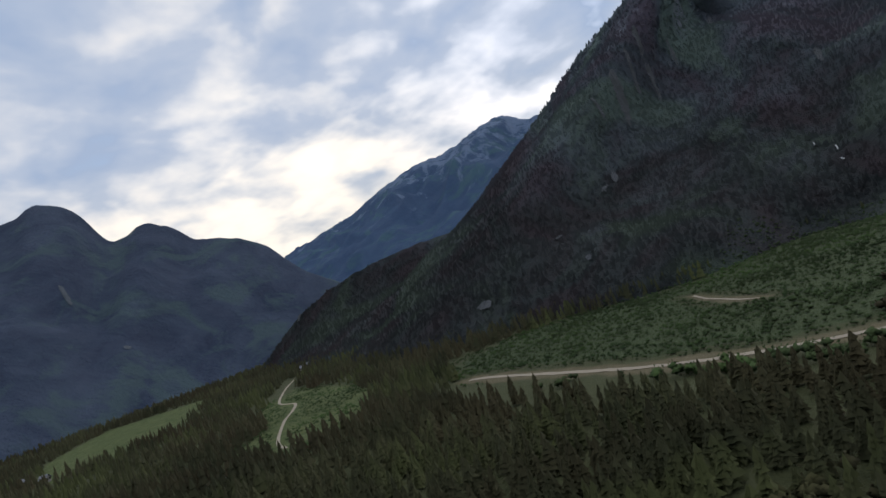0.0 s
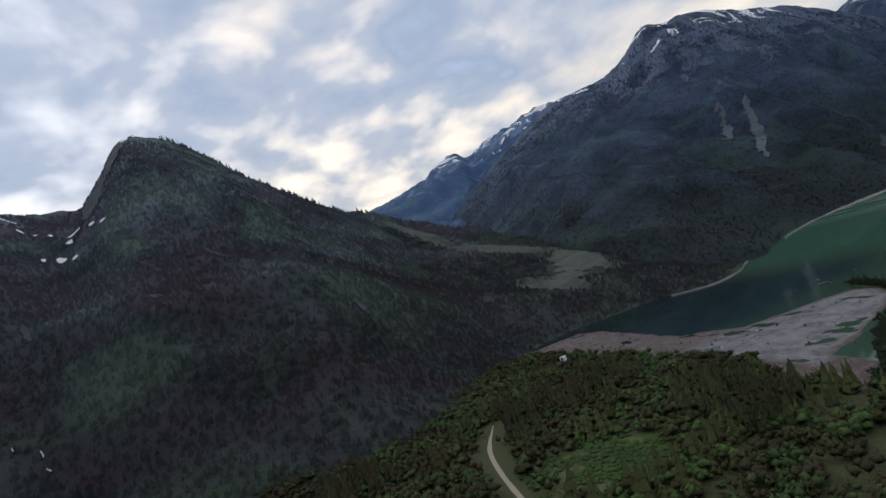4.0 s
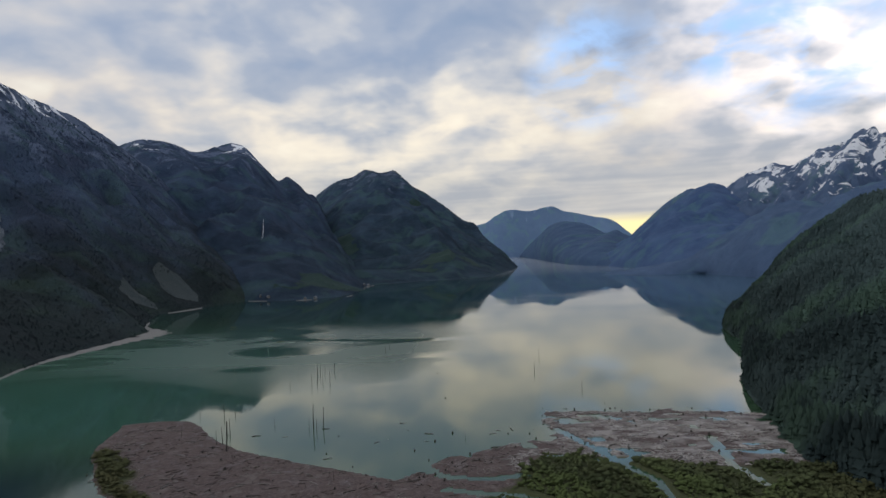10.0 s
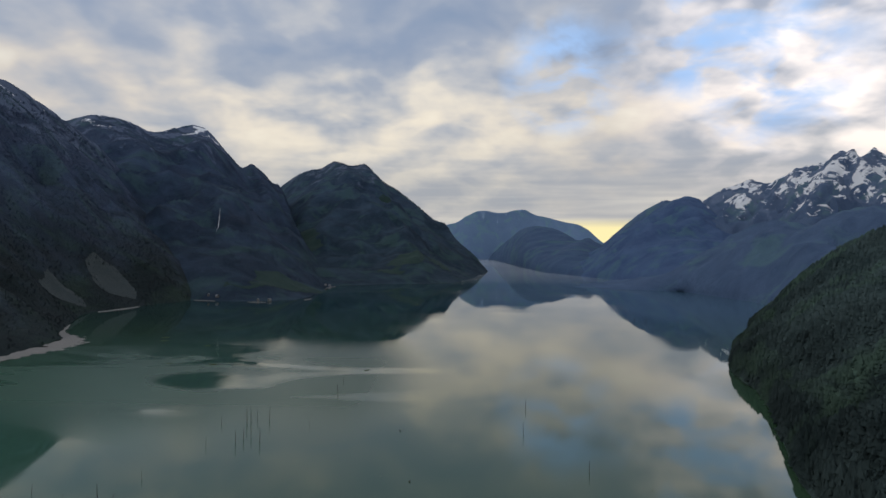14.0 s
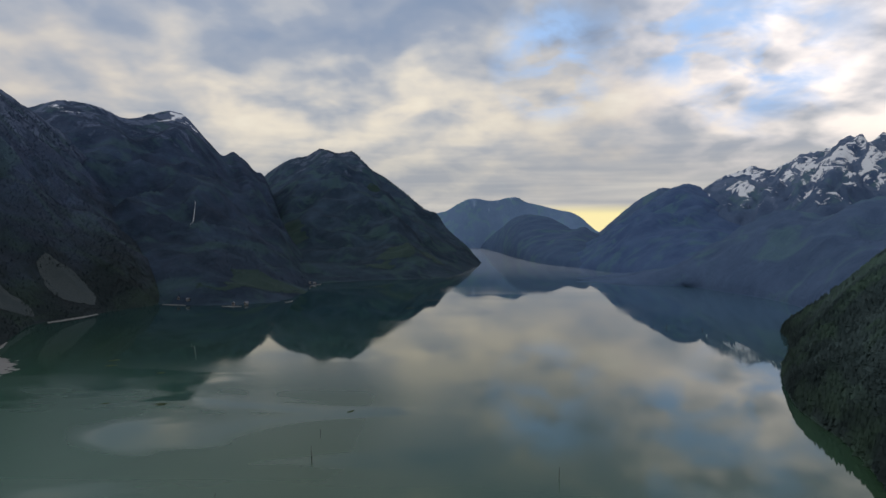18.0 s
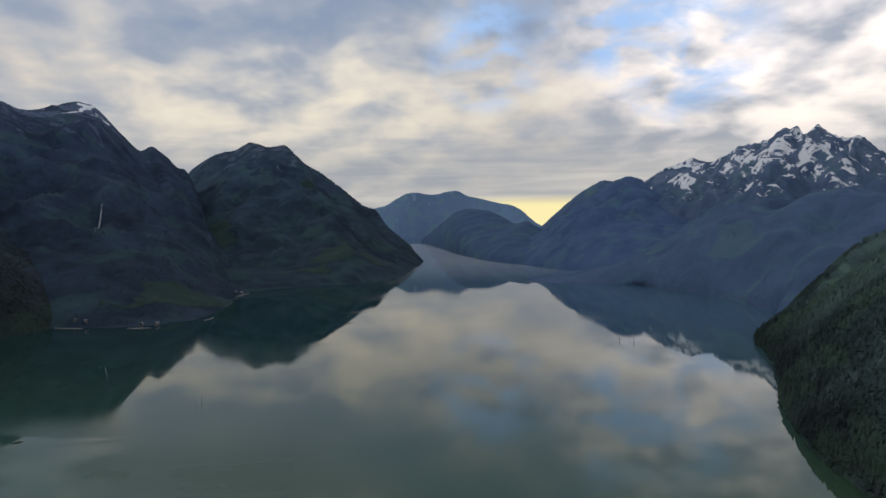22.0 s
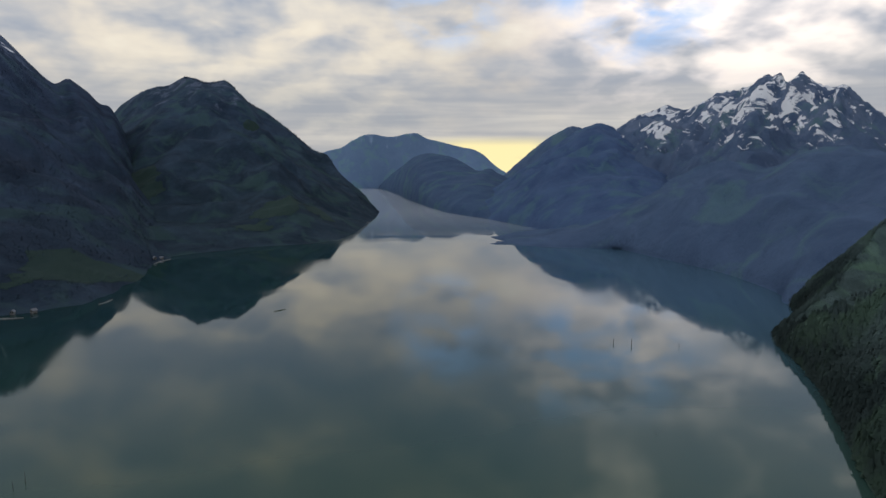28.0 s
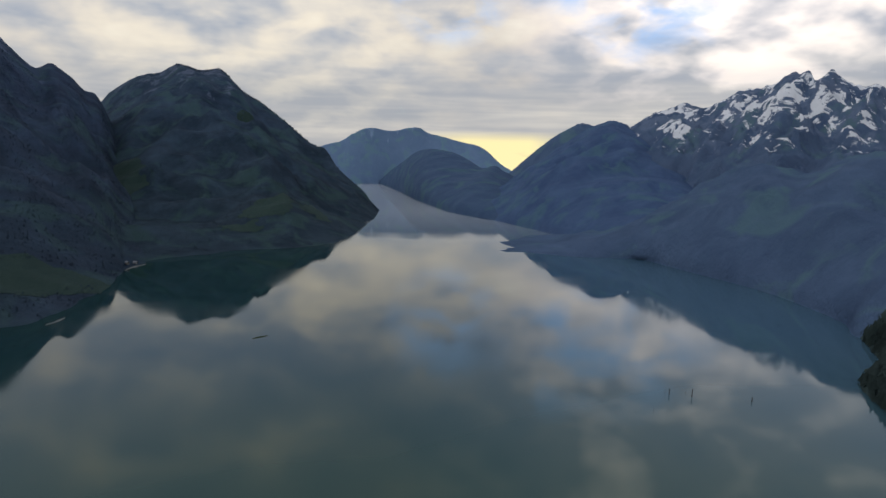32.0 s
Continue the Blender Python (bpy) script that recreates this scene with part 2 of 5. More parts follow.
# blue of both mountains is distance haze put into the base colour
M_PEAKS = slope_material("hazed_two_peak_slope", (0.014, 0.026, 0.042), (0.040, 0.064, 0.094), 0.2, (0.062, 0.082, 0.128), 330, 500, 0.02, 7.0, 0.13, 0.011, 0.4, HAZE_PEAKS)
M_DOME = slope_material("hazed_cape_slope", (0.013, 0.026, 0.040), (0.038, 0.064, 0.086), 0.12, (0.060, 0.078, 0.115), 300, 640, 0.02, 7.0, 0.2, 0.011, 0.4, HAZE_PEAKS)
# far slopes: the blue of distance haze is put into canopy and rock colours
M_MID = slope_material("hazed_spruce_slope", (0.048, 0.088, 0.184), (0.088, 0.146, 0.264), 0.1, (0.10, 0.15, 0.24), 260, 400, 0.03, 12.0, 0.13)
M_HILL = slope_material("hazed_hill_slope", (0.058, 0.098, 0.176), (0.100, 0.156, 0.260), 0.05, (0.10, 0.14, 0.21), 260, 900, 0.03, 12.0)
M_SOUTH = slope_material("hazed_summit_slope", (0.034, 0.050, 0.086), (0.078, 0.104, 0.156), 0.1, (0.09, 0.11, 0.15), 600, 900, 0.03, 12.0)
M_FAR = slope_material("hazed_distant_slope", (0.130, 0.208, 0.330), (0.165, 0.250, 0.390), 0.05, (0.17, 0.24, 0.35), 250, 900, 0.01, 5.0)
M_END = slope_material("hazed_end_slope", (0.040, 0.074, 0.142), (0.070, 0.116, 0.194), 0.1, (0.08, 0.115, 0.18), 250, 900, 0.01, 8.0, 0.1)
M_NOTCH = slope_material("hazed_notch_slope", (0.056, 0.096, 0.176), (0.088, 0.138, 0.222), 0.1, (0.09, 0.125, 0.19), 250, 310, 0.01, 8.0, 0.08)
M_SNOWY = slope_material("hazed_alpine_slope", (0.060, 0.098, 0.176), (0.106, 0.158, 0.250), 0.1, (0.084, 0.114, 0.176), 120, 215, 0.02, 14.0, 0.09, 0.015)
M_VALLEY = ground_material("forest_floor", (0.022, 0.030, 0.014), (0.040, 0.052, 0.022), (0.055, 0.075, 0.028), 0.02)
M_SPRUCE = leaf_material("spruce_needles", (0.014, 0.022, 0.014), (0.040, 0.056, 0.030))


def water_material():
    m, tree, shader = material("glacial_water", 0.035, 0.5)
    p = place(tree)
    cells = tree.nodes.new("ShaderNodeSeparateXYZ")
    link(tree, p, cells.inputs[0])
    # silt from the river keeps the head of the lake paler and greener than the deep reach
    west = math_node(tree, "DIVIDE", math_node(tree, "SUBTRACT", -60.0, cells.outputs[0]), 160.0, True)
    west = math_node(tree, "MULTIPLY", west, math_node(tree, "DIVIDE", math_node(tree, "SUBTRACT", cells.outputs[1], 40.0), 90.0, True))
    # bay: the mountain's dark reflection, painted into the water colour below
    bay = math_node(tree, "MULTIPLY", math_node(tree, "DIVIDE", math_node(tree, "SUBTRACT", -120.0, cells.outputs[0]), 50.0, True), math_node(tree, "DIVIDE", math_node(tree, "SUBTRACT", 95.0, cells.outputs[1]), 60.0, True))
    head = math_node(tree, "DIVIDE", math_node(tree, "SUBTRACT", 640.0, cells.outputs[1]), 420.0, True)
    near = math_node(tree, "DIVIDE", math_node(tree, "SUBTRACT", 950.0, cells.outputs[1]), 650.0, True)
    cloud = noise_tex(tree, p, 0.005, 4.0, 0.6, 0.8)
    green = mix(tree, cloud, (0.014, 0.056, 0.038), (0.054, 0.084, 0.032))
    # bluer to the east: the hazy hills' reflection put into the colour
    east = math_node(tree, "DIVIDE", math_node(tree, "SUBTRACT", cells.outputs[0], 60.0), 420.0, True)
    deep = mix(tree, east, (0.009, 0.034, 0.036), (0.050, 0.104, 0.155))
    col = mix(tree, near, deep, green)
    col = mix(tree, math_node(tree, "MULTIPLY", math_node(tree, "MULTIPLY", west, head), ramp(tree, cloud, [(0.3, grey(0.3)), (0.6, grey(0.9))])), col, (0.036, 0.112, 0.080))
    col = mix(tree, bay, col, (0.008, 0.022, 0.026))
    # pale far reach: sky sheen on rippled water put into the base colour
    far_sheen = math_node(tree, "DIVIDE", math_node(tree, "SUBTRACT", cells.outputs[1], 1600.0), 900.0, True)
    col = mix(tree, far_sheen, col, (0.50, 0.53, 0.56))
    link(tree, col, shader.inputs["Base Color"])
    shader.inputs["IOR"].default_value = 1.44
    shader.inputs["Specular Tint"].default_value = (0.86, 1.0, 0.76, 1)
    # bands ruffled by the breeze between mirror-smooth ones
    band = tree.nodes.new("ShaderNodeMapping")
    band.inputs["Rotation"].default_value = (0, 0, radians(8))
    band.inputs["Scale"].default_value = (0.45, 1.0, 1.0)
    link(tree, p, band.inputs["Vector"])
    breeze = ramp(tree, noise_tex(tree, band.outputs[0], 0.0075, 4.0, 0.55, 0.6), [(0.44, grey(0.012)), (0.50, grey(0.03)), (0.60, grey(0.07))])
    # the far reach lies open to the wind
    open_reach = math_node(tree, "MULTIPLY", math_node(tree, "DIVIDE", math_node(tree, "SUBTRACT", cells.outputs[1], 2600.0), 500.0, True), 0.10)
    # off the wooded western shore the wind breaks the mirror, but for a few calm islands
    middle = math_node(tree, "DIVIDE", math_node(tree, "SUBTRACT", 240.0, math_node(tree, "ABSOLUTE", math_node(tree, "SUBTRACT", cells.outputs[1], 390.0))), 170.0, True)
    middle = math_node(tree, "MULTIPLY", middle, math_node(tree, "DIVIDE", math_node(tree, "SUBTRACT", 40.0, cells.outputs[0]), 90.0, True))
    ruffle = ramp(tree, noise_tex(tree, band.outputs[0], 0.011, 4.0, 0.5, 0.8), [(0.38, grey(0)), (0.50, grey(0.30))])
    rough = math_node(tree, "MAXIMUM", math_node(tree, "MAXIMUM", breeze, open_reach), math_node(tree, "MULTIPLY", middle, ruffle))
    link(tree, rough, shader.inputs["Roughness"])
    ripple = noise_tex(tree, p, 0.35, 4.0, 0.6)
    bump(tree, shader, ripple, 0.05, 0.10)
    return m


M_WATER = water_material()

# ---- numeric helpers ----
RNG = np.random.default_rng(7)


def hash2(i, j, seed):
    v = np.sin(i * 127.1 + j * 311.7 + seed * 74.7) * 43758.5453
    return v - np.floor(v)


def value_noise(x, y, seed):
    i, j = np.floor(x), np.floor(y)
    a, b = x - i, y - j
    a, b = a * a * (3 - 2 * a), b * b * (3 - 2 * b)
    return ((hash2(i, j, seed) * (1 - a) + hash2(i + 1, j, seed) * a) * (1 - b)
            + (hash2(i, j + 1, seed) * (1 - a) + hash2(i + 1, j + 1, seed) * a) * b)


def fractal(x, y, seed, octaves=5, ridged=False):
    """Noise of several octaves, about -1 to 1."""
    total, size, norm = np.zeros_like(x, dtype=float), 1.0, 0.0
    for k in range(octaves):
        n = value_noise(x * 2 ** k, y * 2 ** k, seed + k * 13) * 2 - 1
        total += size * ((1 - 2 * np.abs(n)) if ridged else n)
        norm += size
        size *= 0.52
    return total / norm


def resample(points, n):
    """A smooth line of n points through the given ones, at even steps."""
    p = np.array(points, float)
    ext = np.vstack([2 * p[0] - p[1], p, 2 * p[-1] - p[-2]])
    fine = []
    for k in range(len(p) - 1):
        a, b, c, d = ext[k], ext[k + 1], ext[k + 2], ext[k + 3]
        t = np.linspace(0, 1, 24, endpoint=False)[:, None]
        fine.append(0.5 * (2 * b + (c - a) * t + (2 * a - 5 * b + 4 * c - d) * t ** 2 + (3 * b - a - 3 * c + d) * t ** 3))
    fine = np.vstack([*fine, p[-1:]])
    s = np.r_[0, np.cumsum(np.linalg.norm(np.diff(fine, axis=0), axis=1))]
    at = np.linspace(0, s[-1], n)
    return np.stack([np.interp(at, s, fine[:, k]) for k in range(fine.shape[1])], 1)


def mesh_from(name, verts, faces, mat, smooth=True):
    me = bpy.data.meshes.new(name)
    verts, faces = np.asarray(verts, np.float32), np.asarray(faces, np.int32)
    k = faces.shape[1]
    me.vertices.add(len(verts))
    me.vertices.foreach_set("co", verts.ravel())
    me.loops.add(faces.size)
    me.loops.foreach_set("vertex_index", faces.ravel())
    me.polygons.add(len(faces))
    me.polygons.foreach_set("loop_start", np.arange(0, faces.size, k, dtype=np.int32))
    me.polygons.foreach_set("loop_total", np.full(len(faces), k, np.int32))
    me.polygons.foreach_set("use_smooth", np.full(len(faces), smooth))
    me.update(calc_edges=True)
    if mat:
        me.materials.append(mat)
    return me


def grid_faces(nu, nv):
    i = np.arange((nu - 1) * (nv - 1))
    a = (i // (nv - 1)) * nv + i % (nv - 1)
    return np.stack([a, a + nv, a + nv + 1, a + 1], 1)


SLOPES = {}


def mountain(key, crest, foot, mat, label, back=500, power=1.1, gully=0.10, nu=220, nv=70, seed=1, crag=5.0, wave=260.0):
    """A mountain between its shore or foot line and its crest, with a far side behind the crest."""
    c, f = resample(crest, nu), resample([(*p, -1.0) if len(p) == 2 else p for p in foot], nu)
    out = c - f
    out[:, 2] = 0
    out /= np.maximum(np.linalg.norm(out, axis=1), 1)[:, None]
    b = c + out * back
    b[:, 2] = -10
    v = np.linspace(0, 1, nv)
    g = np.empty((nu, nv + nv // 6, 3))
    front = f[:, None] + (c - f)[:, None] * v[None, :, None]
    front[:, :, 2] = f[:, None, 2] + (c - f)[:, None, 2] * (v ** power)[None]
    g[:, :nv] = front
    w = np.linspace(0, 1, nv // 6 + 1)[1:]
    g[:, nv:] = c[:, None] + (b - c)[:, None] * w[None, :, None]
    x, y = g[:, :, 0], g[:, :, 1]
    rise = np.maximum(c[:, 2] - f[:, 2], 10)[:, None]
    inside = np.concatenate([np.sin(np.pi * v) ** 0.8, np.sin(np.pi * w) * 0.6])[None]
    g[:, :, 2] += rise * gully * inside * fractal(x / wave, y / wave, seed, 3, True)
    top = np.concatenate([v ** 6, (1 - w) ** 2])[None]
    g[:, :, 2] += crag * fractal(x / 55, y / 55, seed + 40, 4) * (0.25 + 0.75 * inside) + crag * top * fractal(x / 28, y / 28, seed + 50, 3)
    ob = new("mountain", mesh_from("mountain", g.reshape(-1, 3), grid_faces(nu, g.shape[1]), mat))
    tagged(ob, label, "mountain")
    SLOPES[key] = g[:, :nv]
    return ob


def on_slope(key, n, u=(0, 1), v=(0, 1)):
    """n random places on a mountain's front, evenly over its area."""
    g = SLOPES[key]
    nu, nv = g.shape[:2]
    a, b = g[1:, :-1] - g[:-1, :-1], g[:-1, 1:] - g[:-1, :-1]
    area = np.linalg.norm(np.cross(a, b), axis=2)
    uu, vv = (np.arange(nu - 1) + 0.5)[:, None] / (nu - 1), (np.arange(nv - 1) + 0.5)[None] / (nv - 1)
    area = area * ((uu >= u[0]) & (uu <= u[1]) & (vv >= v[0]) & (vv <= v[1]))
    pick = RNG.choice(area.size, n, p=area.ravel() / area.sum())
    i, j = pick // (nv - 1), pick % (nv - 1)
    s, t = RNG.random(n)[:, None], RNG.random(n)[:, None]
    return (g[i, j] * (1 - s) * (1 - t) + g[i + 1, j] * s * (1 - t) + g[i, j + 1] * (1 - s) * t + g[i + 1, j + 1] * s * t)


def conifer_shape(sides=6, tiers=3, seed=0):
    """A ragged spruce of unit height: tiers of drooping skirts."""
    rng = np.random.default_rng(seed)
    verts, faces = [], []
    for k in range(tiers):
        z0, z1 = 0.08 + 0.80 * k / tiers, min(1.0, 0.08 + 0.80 * k / tiers + 0.92 * (1.25 - 0.35 * k / tiers) / tiers + 0.08)
        if k == tiers - 1:
            z1 = 1.0
        r = 0.20 * (1 - 0.78 * k / tiers)
        base = len(verts)
        verts.append((rng.normal(0, 0.008), rng.normal(0, 0.008), z1))
        for i in range(sides):
            a = 2 * math.pi * (i + 0.4 * k) / sides
            q = r * rng.uniform(0.75, 1.2) * (1.25 if i % 2 else 0.62)
            verts.append((q * math.cos(a), q * math.sin(a), z0 + rng.uniform(-0.04, 0.04)))
        faces += [(base, base + 1 + i, base + 1 + (i + 1) % sides) for i in range(sides)]
    return np.array(verts), np.array(faces)


def scatter(name, shapes, places, sizes, widths, mat, label, category="forest", ob_kind="stuff"):
    """Many plants joined in one mesh."""
    V, Fc, start = [], [], 0
    which = RNG.integers(0, len(shapes), len(places))
    turn = RNG.random(len(places)) * 2 * math.pi
    for k, (sv, sf) in enumerate(shapes):
        m = which == k
        n = int(m.sum())
        if not n:
            continue
        ca, sa = np.cos(turn[m])[:, None], np.sin(turn[m])[:, None]
        h, w = sizes[m][:, None], (sizes[m] * widths[m])[:, None]
        lean = RNG.normal(0, 0.03, (n, 2))
        x = (sv[None, :, 0] * ca - sv[None, :, 1] * sa) * w + sv[None, :, 2] * h * lean[:, :1]
        y = (sv[None, :, 0] * sa + sv[None, :, 1] * ca) * w + sv[None, :, 2] * h * lean[:, 1:]
        pts = np.stack([x, y, sv[None, :, 2] * h], 2) + places[m][:, None]
        V.append(pts.reshape(-1, 3))
        Fc.append((sf[None] + start + np.arange(n)[:, None, None] * len(sv)).reshape(-1, 3))
        start += n * len(sv)
    ob = new(name, mesh_from(name, np.vstack(V), np.vstack(Fc), mat, name == "shrubs"))
    return tagged(ob, label, category, kind=ob_kind)


# ---- lake and valley floor ----
def sheet(name, x0, x1, y0, y1, z, mat, n=2):
    xs, ys = np.linspace(x0, x1, n), np.linspace(y0, y1, n)
    X, Y = np.meshgrid(xs, ys, indexing="ij")
    g = np.stack([X, Y, np.full_like(X, z)], 2)
    return new(name, mesh_from(name, g.reshape(-1, 3), grid_faces(n, n), mat))


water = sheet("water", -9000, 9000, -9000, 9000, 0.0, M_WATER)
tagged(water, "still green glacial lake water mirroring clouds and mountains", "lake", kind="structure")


def polygon_distance(x, y, poly):
    """Distance from the edge of a polygon, positive inside."""
    p = np.array(poly, float)
    best, inside = np.full(x.shape, 1e9), np.zeros(x.shape, bool)
    for (ax, ay), (bx, by) in zip(p, np.roll(p, -1, 0)):
        ex, ey = bx - ax, by - ay
        t = np.clip(((x - ax) * ex + (y - ay) * ey) / (ex * ex + ey * ey), 0, 1)
        best = np.minimum(best, np.hypot(x - ax - t * ex, y - ay - t * ey))
        cross = (ay > y) != (by > y)
        with np.errstate(divide="ignore", invalid="ignore"):
            inside ^= cross & (x < (bx - ax) * (y - ay) / np.where(by == ay, 1e-9, by - ay) + ax)
    return np.where(inside, best, -best)


MAINLAND = [(-700, -130), (-330, -122), (-300, -98), (-297, -62), (-270, -58), (-214, -68), (-176, -75), (-140, -66), (-128, -40), (-118, -14), (-106, -14), (-92, -28), (-82, -48), (-72, -80), (-66, -104), (-30, -112), (40, -110), (120, -100), (420, -60), (700, -60), (700, -3000), (-700, -3000)]
DELTA = [(-177, 134), (-160, 139), (-141, 139), (-118, 113), (-93, 88), (-40, 64), (-12, 48), (8, 75), (32, 86), (60, 104), (54, 128), (58, 145), (95, 142), (122, 147), (150, 141), (170, 132), (260, 60), (260, 10), (90, 4), (56, -8), (36, -15), (8, -24), (-22, -24), (-62, -8), (-98, 19), (-128, 40), (-150, 70), (-168, 95)]
ISLET_A = [(-72, -40), (-50, -43), (-38, -51), (-55, -50)]
ISLET_B = [(-22, -56), (-8, -55), (22, -59), (50, -54), (120, -40), (120, -60), (48, -72), (30, -73), (8, -69)]


CREEKS = [[(10, 38), (24, 34), (38, 31), (48, 24), (56, 10), (55, -14)], [(60, 112), (70, 89), (83, 59), (90, 44), (91, 20)], [(128, 96), (126, 78), (124, 60), (128, 40)], [(-5, 66), (8, 52), (24, 48), (40, 52)]]
ROADS = {"valley_road": ([(21, -478), (21, -461), (27, -420), (31, -385), (29, -355), (22, -330), (9, -300), (0, -283), (-9, -273), (-18, -264)], 4.2),
         "bend_road": ([(-14, -300), (-20, -286), (-24, -272), (-28, -258), (-35, -244), (-46, -238), (-63, -236), (-94, -229), (-122, -220), (-150, -205)], 2.6),
         "hill_track": ([(-80, -422), (-67, -410), (-57, -397), (-50, -388), (-46, -378)], 2.0),
         "field_path": ([(90, -520), (84, -540), (59, -585), (40, -612), (25, -638), (20, -670), (-20, -741), (-60, -800)], 2.6)}
FIELDS = [[(100, -556), (92, -499), (59, -505), (14, -560), (-8, -640), (-15, -717), (40, -660), (66, -592)],
          [(150, -754), (125, -917), (45, -1056), (-39, -969), (20, -830), (67, -750)],
          [(-88, -224), (-86, -200), (-66, -184), (-42, -196), (-44, -222), (-60, -229)]]


YOUNG = [(24, -480), (26, -420), (22, -345), (0, -300), (-40, -300), (-100, -285), (-185, -280), (-240, -380), (-215, -440), (-130, -440), (-70, -520), (-20, -540)]


def line_distance(x, y, line):
    best = np.full(x.shape, 1e9)
    for (ax, ay), (bx, by) in zip(line[:-1], line[1:]):
        ex, ey = bx - ax, by - ay
        t = np.clip(((x - ax) * ex + (y - ay) * ey) / (ex * ex + ey * ey), 0, 1)
        best = np.minimum(best, np.hypot(x - ax - t * ex, y - ay - t * ey))
    return best


def delta_distance(x, y):
    wob = 7 * fractal(x / 35, y / 35, 3, 4)
    return np.maximum.reduce([polygon_distance(x, y, DELTA), polygon_distance(x, y, ISLET_A), polygon_distance(x, y, ISLET_B)]) + 0.6 * wob


def mainland_distance(x, y):
    return polygon_distance(x, y, MAINLAND) + 7 * fractal(x / 35, y / 35, 3, 4)


def ground_height(x, y):
    main, bar = mainland_distance(x, y), delta_distance(x, y)
    z_main = np.where(main > 0, 0.12 + 5.0 * (1 - np.exp(-np.maximum(main - 14, 0) / 60)), np.maximum(main * 0.12, -4))
    z_bar = np.where(bar > 0, 0.2 + 0.5 * (1 - np.exp(-bar / 15)), np.maximum(bar * 0.12, -4))
    z = np.maximum(z_main, z_bar)
    z = z + 0.22 * fractal(x / 6, y / 6, 9, 3) * (z > 0)
    # puddles on the flats and the creeks through them
    z -= 0.75 * np.clip(fractal(x / 17, y / 11, 19, 4) - 0.12, 0, 1) * (y > -112) * (x > -20)
    z -= 0.8 * np.clip(fractal(x / 26, y / 7, 29, 4) - 0.12, 0, 1) * (y > -114) * (x < -62) * (main > 3)
    z -= 1.5 * np.clip(fractal(x / 11, y / 4.5, 27, 4) + 0.04, 0, 1) * np.clip((x - 18) / 25, 0, 1) * np.clip((y - 52) / 12, 0, 1)
    creek = np.minimum.reduce([line_distance(x, y, c) for c in CREEKS]) + 0.8 * fractal(x / 8, y / 8, 5, 3)
    return np.where((creek < 2.6) & (y > -30), np.minimum(z, -0.25), z)


def green_zone(x, y):
    """Where shrubs stand: inland of the mud, and along the river side of the delta."""
    main, bar = mainland_distance(x, y), delta_distance(x, y)
    river_side = polygon_distance(x, y, [(-178, 90), (-150, 92), (-115, 40), (-60, 6), (10, 8), (25, 25), (50, 75), (80, 72), (120, 60), (200, 60), (300, 30), (300, -10), (60, -40), (-60, -40), (-140, 20), (-190, 80)])
    islets = np.maximum(polygon_distance(x, y, ISLET_A), polygon_distance(x, y, ISLET_B))
    main = np.where((x < -60) & (y > -112), np.minimum(main, 5.0), main)
    return np.where(bar > 1.0, np.maximum(river_side, np.where(islets > 0, 3, -9)), main - 24) + 5 * fractal(x / 14, y / 14, 23, 3)


def zoned_ground_material():
    m, tree, shader = material("delta_ground", 0.9, 0.2)
    p = place(tree)

    def zone(name):
        n = tree.nodes.new("ShaderNodeAttribute")
        n.attribute_name = name
        return n.outputs["Fac"]

    fine = noise_tex(tree, p, 0.9, 6.0, 0.7)
    mid = noise_tex(tree, p, 0.12, 5.0, 0.65, 0.5)
    mud = mix(tree, ramp(tree, fine, [(0.38, grey(0)), (0.62, grey(1))]), (0.056, 0.040, 0.037), (0.116, 0.086, 0.080))
    mud = mix(tree, ramp(tree, mid, [(0.52, grey(0)), (0.68, grey(1))]), mud, (0.14, 0.118, 0.11))
    scrub = mix(tree, fine, (0.034, 0.042, 0.019), (0.074, 0.082, 0.036))
    meadow = mix(tree, ramp(tree, mid, [(0.35, grey(0)), (0.65, grey(1))]), (0.050, 0.074, 0.022), (0.092, 0.112, 0.042))
    verge = mix(tree, mid, (0.150, 0.122, 0.076), (0.086, 0.082, 0.044))
    silt = mix(tree, ramp(tree, mid, [(0.38, grey(0)), (0.62, grey(1))]), (0.22, 0.21, 0.22), (0.115, 0.105, 0.108))
    mud = mix(tree, zone("silt"), mud, mix(tree, ramp(tree, fine, [(0.55, grey(0)), (0.68, grey(0.7))]), silt, (0.07, 0.058, 0.058)))
    mud = mix(tree, zone("drift"), mud, mix(tree, fine, (0.16, 0.145, 0.135), (0.40, 0.375, 0.35)))
    col = mix(tree, zone("green"), mud, scrub)
    col = mix(tree, zone("field"), col, meadow)
    col = mix(tree, zone("verge"), col, verge)
    col = mix(tree, zone("young"), col, mix(tree, fine, (0.032, 0.049, 0.020), (0.056, 0.078, 0.031)))
    link(tree, col, shader.inputs["Base Color"])
    wet = mix(tree, zone("silt"), ramp(tree, mid, [(0.36, grey(0.42)), (0.56, grey(0.95))]), grey(0.26))
    wet = mix(tree, zone("green"), wet, grey(0.95))
    link(tree, wet, shader.inputs["Roughness"])
    bump(tree, shader, fine, 0.7, 0.4)
    return m


